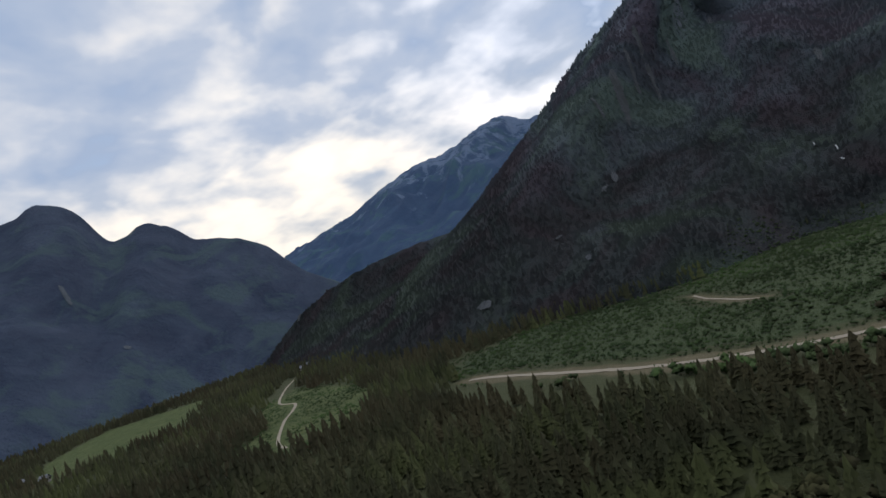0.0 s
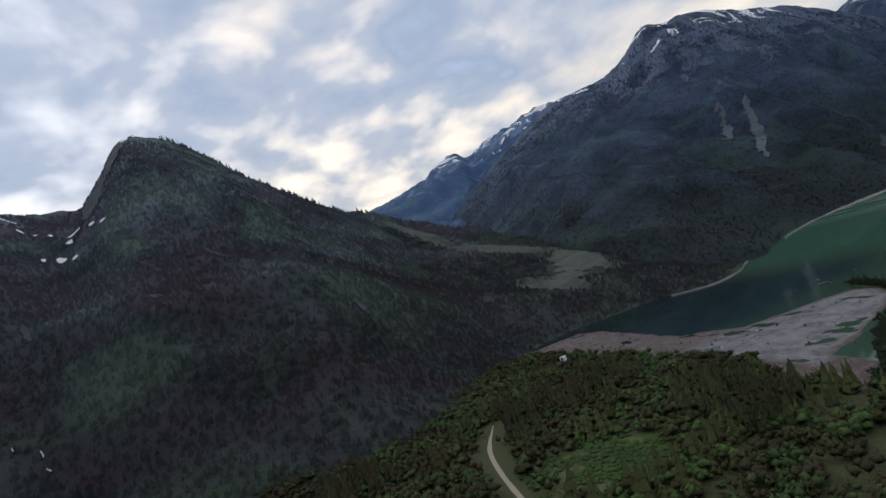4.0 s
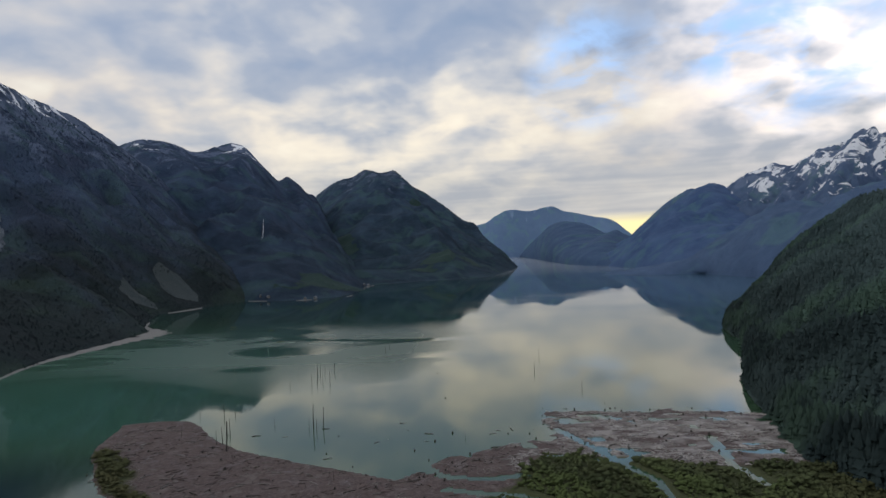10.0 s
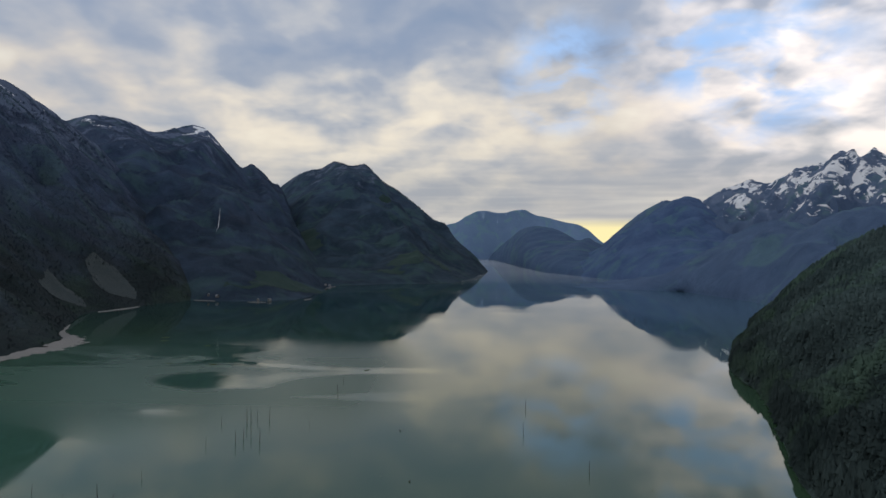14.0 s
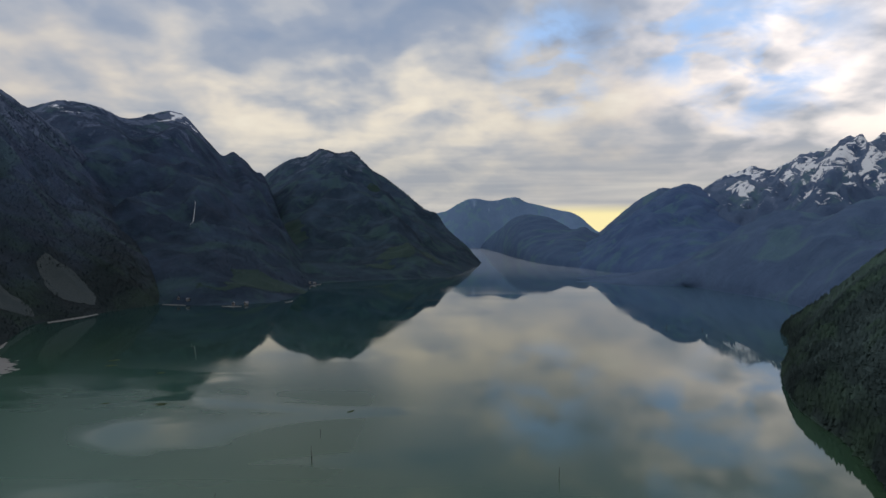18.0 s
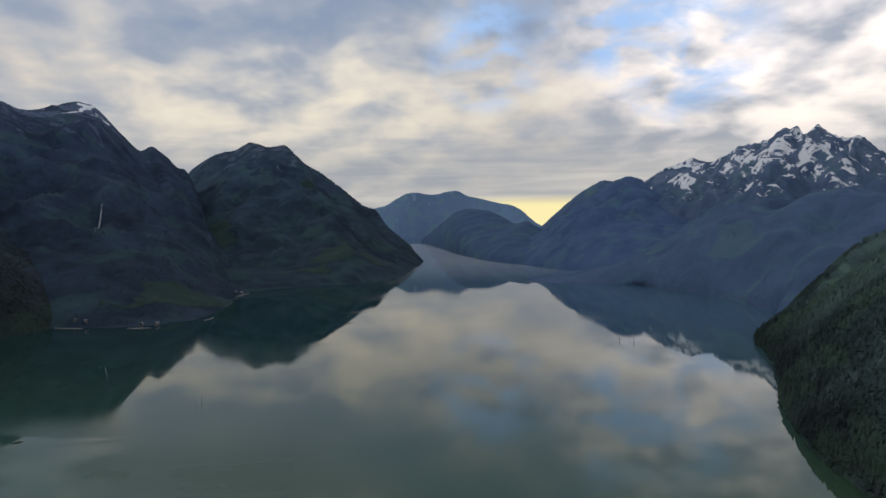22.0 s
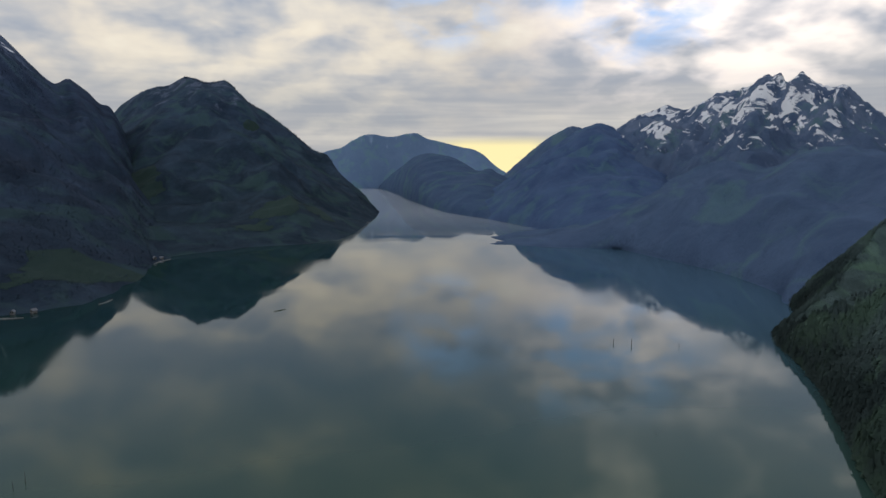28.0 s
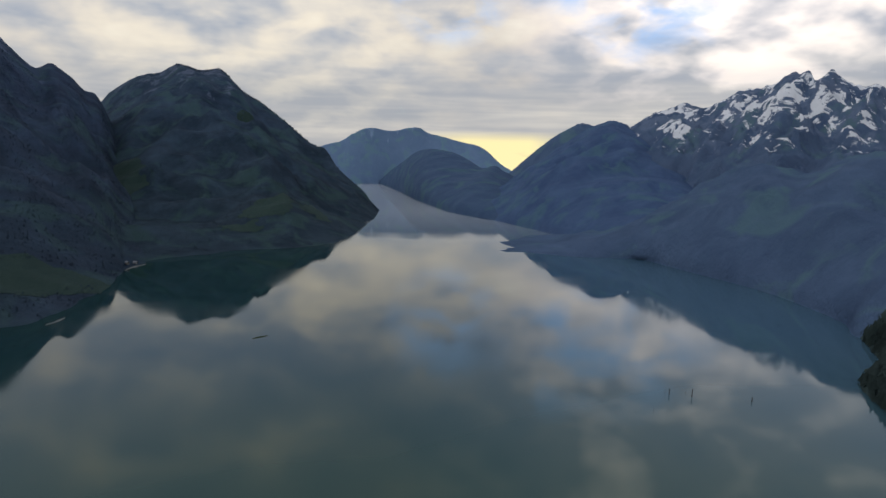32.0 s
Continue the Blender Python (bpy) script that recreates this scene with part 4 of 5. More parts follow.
beach([(-344, 222), (-362, 262), (-382, 330), (-384, 400), (-380, 455), (-373, 508), (-389, 557), (-428, 596), (-466, 668)], [0.4, 0.9, 2.0, 6.0, 13, 21, 14, 3.0, 0.4], "pale sand beach along the wooded shore", 3)
beach([(-292, 25), (-269, 48), (-278, 85), (-300, 118), (-327, 172)], [0.2, 0.8, 0.2, 0.9, 0.2], "narrow strip of pale shingle and driftwood", 4)
beach([(-511, 806), (-497, 846), (-492, 890)], [2, 4, 2], "short pale beach below the clearing", 5)
for k, line in enumerate(([(-456, 1014), (-436, 1008), (-412, 1002)], [(-350, 994), (-336, 993), (-318, 995)], [(-262, 1052), (-257, 1064), (-255, 1080)], [(-286, 1360), (-282, 1388), (-272, 1416)])):
    beach(line, [0.2, 1.0, 0.2], "short scrap of pale shingle on the point", 6 + k)
for key, (line, half) in ROADS.items():
    drawn_on_ground("road", line, half * 2, M_ROAD, {"valley_road": "pale gravel road through dry grass", "bend_road": "curved gravel road between bushes", "hill_track": "short pale gravel track on the hillside", "field_path": "winding gravel path across a meadow"}[key])

# ---- forests ----
SPRUCE = [conifer_shape(5, 3, k) for k in range(4)]
SPRUCE_FAR = [conifer_shape(5, 2, k + 9) for k in range(4)]
SPRUCE_NEAR = [conifer_shape(9, 8, k + 20) for k in range(8)]


def bush_shape(seed, sprays=26, lumps=2):
    """A shrub of unit height: a few dark cores and many small sprays of leaves round them."""
    rng = np.random.default_rng(seed)
    core = np.array([(1, 0, 0), (0, 1, 0), (-1, 0, 0), (0, -1, 0), (0, 0, 1), (0, 0, -1)], float)
    tris = np.array([(0, 1, 4), (1, 2, 4), (2, 3, 4), (3, 0, 4), (1, 0, 5), (2, 1, 5), (3, 2, 5), (0, 3, 5)])
    V, T, n = [], [], 0
    centres = [np.array([rng.normal(0, 0.20), rng.normal(0, 0.20), rng.uniform(0.3, 0.6)]) for _ in range(lumps)]
    for c in centres:
        V.append(core * rng.uniform(0.26, 0.36) * rng.uniform(0.8, 1.2, (6, 1)) + c)
        T.append(tris + n)
        n += 6
    for k in range(sprays):
        c = centres[k % lumps]
        d = rng.normal(0, 1, 3)
        d[2] = abs(d[2]) * 0.9 - 0.15
        d /= np.linalg.norm(d)
        p = c + d * rng.uniform(0.22, 0.40)
        a, b = rng.normal(0, 1, 3), rng.normal(0, 1, 3)
        a, b = a - 0.6 * d * (a @ d), b - 0.6 * d * (b @ d)
        size = rng.uniform(0.07, 0.12)
        a, b = a / np.linalg.norm(a) * size, b / np.linalg.norm(b) * size
        V.append(np.array([p - a, p + a * 0.6 + b, p - b * 0.9 + d * 0.06]))
        T.append(np.array([[0, 1, 2]]) + n)
        n += 3
    return np.vstack(V), np.vstack(T)


BUSH = [bush_shape(k) for k in range(5)]
BUSH_SMALL = [bush_shape(k + 30, 14, 1) for k in range(4)]
M_BUSH = leaf_material("willow_leaves", (0.042, 0.056, 0.026), (0.128, 0.146, 0.066), 0.45, 0.96)
M_ALDER = leaf_material("alder_leaves", (0.028, 0.050, 0.020), (0.086, 0.126, 0.050))
M_PLANT = leaf_material("young_spruce_needles", (0.030, 0.036, 0.019), (0.112, 0.112, 0.058), 0.4, 0.75)
M_YOUNG = leaf_material("young_leaves", (0.028, 0.050, 0.019), (0.068, 0.108, 0.040), 0.15, 0.93)
M_OLIVE = leaf_material("olive_twigs", (0.030, 0.030, 0.016), (0.070, 0.064, 0.034))
# west, peak, cape and valley needles repeat the haze painted on their slopes
M_WESTLEAF = leaf_material("shaded_needles", (0.017, 0.027, 0.030), (0.044, 0.060, 0.066), 0.25, 0.96, HAZE_WEST)
M_PEAKLEAF = leaf_material("hazed_peak_needles", (0.019, 0.034, 0.054), (0.054, 0.084, 0.122), 0.2, 0.96, HAZE_PEAKS)
M_DOMELEAF = leaf_material("hazed_cape_needles", (0.016, 0.031, 0.048), (0.046, 0.076, 0.102), 0.12, 0.96, HAZE_PEAKS)
M_VALELEAF = leaf_material("valley_needles", (0.023, 0.029, 0.031), (0.080, 0.094, 0.095), 0.75, 0.93, HAZE_VALLEY)
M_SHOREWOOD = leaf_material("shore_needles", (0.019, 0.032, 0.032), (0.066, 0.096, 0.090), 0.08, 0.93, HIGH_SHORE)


def slope_forest(key, n, size, mat, label, shapes=SPRUCE, width=1.25, u=(0, 1), v=(0.0, 1.0)):
    p = not_bare(on_slope(key, n, u, v))
    thick = fractal(p[:, 0] / 60, p[:, 1] / 60, 77, 3)
    young = polygon_distance(p[:, 0], p[:, 1], YOUNG) if shapes is not BUSH_SMALL else -9.0
    p = p[(p[:, 2] > 0.2) & (thick > RNG.uniform(-1.1, 0.1, len(p))) & (young < 0)]
    p[:, 2] -= 0.6
    h = size * RNG.uniform(0.55, 1.25, len(p))
    return scatter("forest", shapes, p, h, width * RNG.uniform(0.8, 1.3, len(p)), mat, label)


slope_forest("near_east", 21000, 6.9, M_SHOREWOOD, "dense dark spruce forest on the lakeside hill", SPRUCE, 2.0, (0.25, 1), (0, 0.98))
slope_forest("near_east", 3000, 11.0, M_SHOREWOOD, "spruces leaning over the water's edge", SPRUCE, 1.3, (0.3, 1), (0.008, 0.05))
slope_forest("cape_hill", 5000, 7.0, M_SHOREWOOD, "spruce forest on the wooded cape", SPRUCE_FAR, 1.8)
slope_forest("near_west", 46000, 4.2, M_VALELEAF, "dark spruce forest on the valley mountainside", SPRUCE_FAR, 1.5, (0, 1), (0, 0.84))
slope_forest("near_west", 6000, 4.0, M_VALELEAF, "small spruces high on the mountain", SPRUCE_FAR, 2.2, (0, 1), (0.82, 0.97))
slope_forest("near_west", 420, 6.0, M_VALELEAF, "spruces along the summit ridge", SPRUCE, 1.1, (0.62, 0.95), (0.97, 1.0))
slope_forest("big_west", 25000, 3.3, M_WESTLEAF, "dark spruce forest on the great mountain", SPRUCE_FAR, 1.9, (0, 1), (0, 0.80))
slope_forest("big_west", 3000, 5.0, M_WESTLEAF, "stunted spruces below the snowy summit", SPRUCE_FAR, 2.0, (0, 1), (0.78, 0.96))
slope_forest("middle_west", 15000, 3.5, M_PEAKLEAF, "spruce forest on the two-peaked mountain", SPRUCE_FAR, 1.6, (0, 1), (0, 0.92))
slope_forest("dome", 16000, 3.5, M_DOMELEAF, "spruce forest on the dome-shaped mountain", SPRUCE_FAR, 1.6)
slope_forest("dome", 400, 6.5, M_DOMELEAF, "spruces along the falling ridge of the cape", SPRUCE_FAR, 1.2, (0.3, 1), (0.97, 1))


def on_ground(n, x0, x1, y0, y1):
    p = np.stack([RNG.uniform(x0, x1, n), RNG.uniform(y0, y1, n)], 1)
    z = ground_height(p[:, 0], p[:, 1])
    return np.c_[p, z]


def open_ground(p, clear=5.0):
    x, y = p[:, 0], p[:, 1]
    roads = np.minimum.reduce([line_distance(x, y, r) - w for r, w in ROADS.values()])
    field = np.maximum.reduce([polygon_distance(x, y, f) for f in FIELDS]) + 4 * fractal(x / 20, y / 20, 33, 3)
    lot = polygon_distance(x, y, [(-30, -268), (-22, -255), (-8, -262), (12, -288), (6, -302), (-14, -284)])
    hut_yard = np.minimum(np.hypot(x + 214, y + 126), np.hypot(x + 146, y + 150))
    hut_yard = np.minimum(hut_yard, np.minimum(np.hypot(x + 27, y + 250), np.hypot(x + 15, y + 264)))
    return (hut_yard > 9) & (roads > clear) & (field < 1) & (lot < 0) & (p[:, 2] > 0.25) & (green_zone(x, y) > 0)


p = on_ground(34000, -260, 330, -1150, -135)
far = np.hypot(p[:, 0] - 110, p[:, 1] + 290)
kindly = fractal(p[:, 0] / 70, p[:, 1] / 70, 61, 3)
road_gap = line_distance(p[:, 0], p[:, 1], ROADS["valley_road"][0])
p = p[open_ground(p) & (polygon_distance(p[:, 0], p[:, 1], YOUNG) < 0) & ~((road_gap < 29) & (p[:, 0] > 0) & (p[:, 1] > -480)) & (RNG.random(len(p)) < np.where(far < 330, 1.0, 0.55)) & (kindly > np.where(p[:, 1] < -330, -0.8, np.where(p[:, 0] > 20, -0.35, 0.12)))]
close = np.hypot(p[:, 0] - 120, p[:, 1] + 320) < 140
for q, shapes, label in ((p[close], SPRUCE_NEAR, "dense young spruce plantation on the valley floor"), (p[~close], SPRUCE, "dark spruce stand farther down the valley floor")):
    scatter("forest", shapes, q, RNG.uniform(5, 10.5, len(q)), 1.05 * RNG.uniform(0.8, 1.3, len(q)), M_PLANT, label)
p = on_ground(13000, -280, 200, -540, -112)
p = p[open_ground(p, 4.0) & ((p[:, 1] > -420) | (polygon_distance(p[:, 0], p[:, 1], YOUNG) > 0)) & ((p[:, 0] < 45) | (p[:, 1] > -255)) & (fractal(p[:, 0] / 30, p[:, 1] / 30, 71, 3) > np.where(polygon_distance(p[:, 0], p[:, 1], YOUNG) > 0, 0.15, -0.45))]
scatter("shrubs", BUSH, p, np.where(polygon_distance(p[:, 0], p[:, 1], YOUNG) > 0, 0.42, 0.85) * RNG.uniform(2.0, 5.5, len(p)), 1.2 * RNG.uniform(0.8, 1.3, len(p)), M_ALDER, "rounded green alder and willow shrubs", "shrub")
p = on_ground(7000, -280, 200, -360, -112)
p = p[open_ground(p, 4.0) & (p[:, 1] > -300 + 70 * fractal(p[:, 0] / 40, p[:, 1] / 40, 85, 3)) & (fractal(p[:, 0] / 30, p[:, 1] / 30, 81, 3) > -0.3)]
scatter("shrubs", BUSH, p, RNG.uniform(2.5, 5.0, len(p)), 1.1 * RNG.uniform(0.8, 1.3, len(p)), M_OLIVE, "brownish olive shrubs near the mud flats", "shrub")
p = np.vstack([on_ground(12000, -240, 30, -545, -275), on_slope("near_west", 12000, (0.1, 0.6), (0.0, 0.3))])
p = p[(polygon_distance(p[:, 0], p[:, 1], YOUNG) + 14 * fractal(p[:, 0] / 28, p[:, 1] / 28, 86, 3) > -4) & (p[:, 2] > 0.3) & (np.minimum.reduce([line_distance(p[:, 0], p[:, 1], r) - w for r, w in ROADS.values()]) > 3) & (p[:, 2] < 40)]
scatter("shrubs", BUSH_SMALL, p, RNG.uniform(0.6, 1.7, len(p)), 1.7 * RNG.uniform(0.8, 1.3, len(p)), M_YOUNG, "bright green young growth on the logged foothill", "shrub")
p = np.vstack([on_ground(2600, -92, -38, -232, -180), on_ground(5000, -20, 105, -720, -495)])
p = p[(np.maximum.reduce([polygon_distance(p[:, 0], p[:, 1], f) for f in FIELDS]) + 5 * fractal(p[:, 0] / 20, p[:, 1] / 20, 33, 3) > -5) & (fractal(p[:, 0] / 14, p[:, 1] / 14, 87, 3) > -0.2) & (np.minimum.reduce([line_distance(p[:, 0], p[:, 1], r) - w for r, w in ROADS.values()]) > 1)]
scatter("grass", BUSH_SMALL, p, RNG.uniform(0.4, 1.3, len(p)), 2.0 * RNG.uniform(0.8, 1.3, len(p)), M_YOUNG, "tufts of tall grass over the valley meadows", "grass")
p = on_ground(22000, -185, 190, -80, 110)
p = p[(p[:, 2] > 0.1) & (np.minimum.reduce([line_distance(p[:, 0], p[:, 1], c) for c in CREEKS]) > 4.2) & (delta_distance(p[:, 0], p[:, 1]) > 0.5) & (green_zone(p[:, 0], p[:, 1]) > 1.0)]
scatter("shrubs", BUSH, p, RNG.uniform(0.8, 2.4, len(p)) * np.where(RNG.random(len(p)) < 0.12, 1.6, 1.0), 1.35 * RNG.uniform(0.8, 1.3, len(p)), M_BUSH, "olive-green willow thicket along the river bank", "shrub")

# ---- single trees, snags, stumps and driftwood ----
M_DEAD = ground_material("weathered_wood", (0.045, 0.040, 0.036), (0.085, 0.078, 0.070), (0.060, 0.054, 0.048), 0.8, 0.05)
M_BARK = ground_material("dark_bark", (0.030, 0.024, 0.020), (0.055, 0.045, 0.036), (0.04, 0.034, 0.028), 0.9, 0.05)
M_GREYLOG = ground_material("bleached_log", (0.20, 0.185, 0.17), (0.32, 0.30, 0.28), (0.15, 0.135, 0.12), 0.5, 0.05)


def tapered(bm, a, b, r0, r1, sides=7, bend=0.0, steps=4, seed=0):
    """A round limb from a to b that thins and bends a little."""
    rng = random.Random(seed)
    a, b = Vector(a), Vector(b)
    d = (b - a).normalized()
    s = d.orthogonal().normalized()
    t = d.cross(s)
    rings = []
    for k in range(steps + 1):
        f = k / steps
        c = a.lerp(b, f) + s * bend * math.sin(math.pi * f) + t * bend * rng.uniform(-0.3, 0.3)
        r = (r0 + (r1 - r0) * f) * rng.uniform(0.92, 1.08)
        rings.append([bm.verts.new(c + (s * math.cos(x) + t * math.sin(x)) * r) for x in [2 * math.pi * i / sides for i in range(sides)]])
    for p, q in zip(rings, rings[1:]):
        for i in range(sides):
            bm.faces.new((p[i], p[(i + 1) % sides], q[(i + 1) % sides], q[i]))
    bm.faces.new(rings[0][::-1])
    bm.faces.new(rings[-1])


def mesh_of(name, bm, mat):
    bmesh.ops.recalc_face_normals(bm, faces=bm.faces)
    me = bpy.data.meshes.new(name)
    bm.to_mesh(me)
    bm.free()
    me.materials.append(mat)
    return me


def part(name, bm, mat, parent, label=""):
    ob = new(name, mesh_of(name, bm, mat))
    ob.parent = parent
    return tagged(ob, label)


def snag_mesh(seed):
    rng = random.Random(seed)
    bm = bmesh.new()
    lean = (rng.uniform(-0.05, 0.05), rng.uniform(-0.05, 0.05))
    tapered(bm, (0, 0, -0.15), (lean[0], lean[1], 1), 0.028, 0.010, 7, 0.012, 6, seed)
    for k in range(rng.randint(2, 5)):
        z, a, q = rng.uniform(0.4, 0.92), rng.uniform(0, 6.28), rng.uniform(0.03, 0.10)
        tapered(bm, (lean[0] * z, lean[1] * z, z), (lean[0] * z + q * math.cos(a), lean[1] * z + q * math.sin(a), z + rng.uniform(-0.02, 0.05)), 0.006, 0.002, 4, 0, 1, k)
    return mesh_of("dead_tree", bm, M_DEAD)


SNAGS = [snag_mesh(k) for k in range(6)]
SNAG_SPOTS = [(-97, 86, 14), (-103, 96, 9), (-106, 96, 7), (-66, 124, 12.4), (-61, 125, 10), (-63, 119, 6), (-68, 122, 5), (-85, 231, 7.8), (-95, 234, 7), (-97, 228, 7), (-92, 238, 6.5), (-88, 127, 4.4), (-36, 48, 4.3), (-159, 158, 4.6), (-131, 110, 5.5), (60, 252, 7), (85, 195, 6), (15, 100, 3), (57, 183, 2.6), (-111, 223, 5.5), (-107, 114, 8.2), (-110, 117, 6), (-126, 150, 7.9), (-119, 149, 5), (-140, 149, 4.2), (-121, 176, 3.9), (-61, 330, 9), (-64, 367, 6), (-170, 269, 5), (-159, 275, 4), (-117, 260, 5), (-103, 264, 9), (-102, 268, 8), (-99, 271, 6), (-92, 272, 8), (-66, 265, 4), (21, 294, 1.6), (-17, 440, 1.6), (-49, 430, 1.6), (-201, 278, 4), (68, 309, 6.5), (-21, 449, 2), (-142, 603, 5), (257, 775, 4), (285, 809, 4), (301, 806, 4), (225, 614, 2), (-140, 611, 6), (-33, 689, 2.4), (23, 975, 5), (192, 1092, 7), (1, 780, 1.8), (225, 611, 3), (325, 706, 2), (315, 581, 1.6)]
for k, (x, y, h) in enumerate(SNAG_SPOTS):
    ob = new("dead_tree", SNAGS[k % 6])
    ob.matrix_world = pose(x, y, max(0.0, float(ground_height(np.array([x * 1.0]), np.array([y * 1.0]))[0])) - 0.1, 0, 0, 47 * k) @ Matrix.Diagonal((h, h, h, 1))
    tagged(ob, "bare grey dead tree trunk standing in shallow water" if h < 9 else "tall bare dead trunk standing in the lake", "dead tree", "dead trees in the lake")


def stump_mesh(seed):
    rng = random.Random(seed + 50)
    bm = bmesh.new()
    tapered(bm, (0, 0, -0.3), (rng.uniform(-0.1, 0.1), 0, 1.0), 0.42, 0.30, 8, 0.03, 3, seed)
    for k in range(4):
        a = 1.57 * k + rng.uniform(-0.4, 0.4)
        tapered(bm, (0.2 * math.cos(a), 0.2 * math.sin(a), 0.25), (0.85 * math.cos(a), 0.85 * math.sin(a), -0.15), 0.16, 0.06, 5, 0, 1, k)
    return mesh_of("stump", bm, M_DEAD)


def log_mesh(seed):
    rng = random.Random(seed + 90)
    bm = bmesh.new()
    tapered(bm, (-0.5, 0, 0.02), (0.5, rng.uniform(-0.04, 0.04), 0.03), 0.032, 0.016, 7, 0.02, 4, seed)
    for k in range(rng.randint(0, 3)):
        x = rng.uniform(-0.3, 0.4)
        tapered(bm, (x, 0, 0.03), (x + 0.05, rng.choice((-1, 1)) * 0.09, 0.06), 0.010, 0.004, 4, 0, 1, k)
    return mesh_of("driftwood_log", bm, M_GREYLOG if seed % 3 else M_DEAD)


STUMPS, LOGS = [stump_mesh(k) for k in range(4)], [log_mesh(k) for k in range(6)]
spots = np.vstack([on_ground(420, 0, 170, 50, 152), on_ground(160, -60, 150, 120, 260), on_ground(240, -150, 20, 20, 120), on_ground(420, -290, 90, -112, -35)])
spots = spots[(green_zone(spots[:, 0], spots[:, 1]) < 0) & ((spots[:, 2] > -1.0) | (RNG.random(len(spots)) < 0.12))]
spots = spots[RNG.permutation(len(spots))[:290]]
for k, (x, y, z) in enumerate(spots):
    ob = new("stump", STUMPS[k % 4])
    h = RNG.uniform(0.5, 1.2)
    ob.matrix_world = pose(x, y, max(z, -0.1) - 0.05, 0, 0, 40 * k) @ Matrix.Diagonal((h, h, h * RNG.uniform(0.5, 1.0), 1))
    tagged(ob, "dark weathered tree stump on the flooded flats", "stump", "stumps on the delta")
spots = np.vstack([on_ground(900, -165, 170, -5, 135), on_ground(120, -130, 130, 60, 420), on_ground(120, -260, 60, -112, -70)])
spots = spots[(green_zone(spots[:, 0], spots[:, 1]) < 0) & ((spots[:, 2] > 0.05) | (RNG.random(len(spots)) < 0.12))][:290]
for k, (x, y, z) in enumerate(spots):
    ob = new("driftwood_log", LOGS[k % 6])
    q = RNG.uniform(1.8, 5.5)
    ob.matrix_world = pose(x, y, max(z, -0.02) + 0.02, 0, 0, RNG.normal(15, 35)) @ Matrix.Diagonal((q, q * 1.3, q * 1.3, 1))
    tagged(ob, "bleached driftwood log lying on the mud" if k % 3 else "dark waterlogged trunk lying on the mud", "driftwood", "driftwood on the delta")


def spruce_tree(seed, h):
    """A single spruce: trunk and a ragged crown of drooping boughs."""
    rng = random.Random(seed)
    tree = new("tree")
    bm = bmesh.new()
    tapered(bm, (0, 0, -0.3), (0, 0, h * 0.96), h * 0.022, h * 0.004, 7, h * 0.004, 5, seed)
    part("trunk", bm, M_BARK, tree)
    bm = bmesh.new()
    for k in range(46):
        f = (k + rng.random()) / 46
        z = h * (0.10 + 0.88 * f)
        reach = h * 0.20 * (1 - f) ** 0.8 * rng.uniform(0.7, 1.25) + 0.15
        a = k * 2.4 + rng.uniform(-0.4, 0.4)
        d, s = Vector((math.cos(a), math.sin(a), 0)), Vector((-math.sin(a), math.cos(a), 0))
        root, tip = Vector((0, 0, z)), d * reach + Vector((0, 0, z - reach * 0.35))
        mid_l, mid_r = root.lerp(tip, 0.55) + s * reach * 0.30, root.lerp(tip, 0.55) - s * reach * 0.30
        top = root.lerp(tip, 0.5) + Vector((0, 0, reach * 0.16))
        v = [bm.verts.new(q) for q in (root, mid_l, tip, mid_r, top)]
        for tri in ((0, 1, 4), (1, 2, 4), (2, 3, 4), (3, 0, 4), (1, 0, 3), (1, 3, 2)):
            bm.faces.new([v[i] for i in tri])
    part("crown", bm, M_SPRUCE, tree)
    return tagged(tree, "single dark spruce on the river flats", "tree", "spruces on the flats")


first = [spruce_tree(k, 9.0) for k in range(3)]
TREES = [(-124, -3, 8), (-119, -6, 7), (-114, -8, 9), (-108, -9, 8), (-103, -12, 10), (-98, -13, 9), (-93, -17, 7), (-89, -20, 6), (-28, -128, 11), (-24, -130, 12), (-20, -127, 9), (-15, -66, 4), (-12, -57, 4), (6, -62, 4.5), (12, -60, 4), (-24, -134, 10), (-31, -133, 8)]
for k, (x, y, h) in enumerate(TREES):
    m = pose(x, y, max(0.15, float(ground_height(np.array([x * 1.0]), np.array([y * 1.0]))[0])), 0, 0, 70 * k) @ Matrix.Diagonal((h / 9, h / 9, h / 9, 1))
    if k < 3:
        first[k].matrix_basis = m
    else:
        copy_thing(first[k % 3], m)

# the low causeway that carries a hedge across the flats
CAUSEWAY = [(-126, 0), (-110, -9), (-92, -20), (-80, -38), (-66, -69), (-54, -92), (-40, -112), (-30, -134)]
c = resample(CAUSEWAY, 90)
d = np.gradient(c, axis=0)
d /= np.linalg.norm(d, axis=1)[:, None]
side = np.stack([-d[:, 1], d[:, 0]], 1)
rows = [np.c_[c + side * w, np.full(90, z)] for w, z in ((-3.6, -0.5), (-2.2, 0.7), (0, 0.9), (2.2, 0.7), (3.6, -0.5))]
tagged(new("causeway", mesh_from("causeway", np.stack(rows, 1).reshape(-1, 3), grid_faces(90, 5), M_VALLEY)), "narrow overgrown causeway across the flats", "causeway", kind="structure")
k = RNG.integers(0, 90, 520)
p = np.c_[c[k] + side[k] * RNG.normal(0, 1.5, 520)[:, None], np.full(520, 0.55)]
scatter("shrubs", BUSH, p, RNG.uniform(1.5, 3.2, 520), np.full(520, 1.1), M_SPRUCE, "dark hedge of shrubs along the causeway", "shrub")


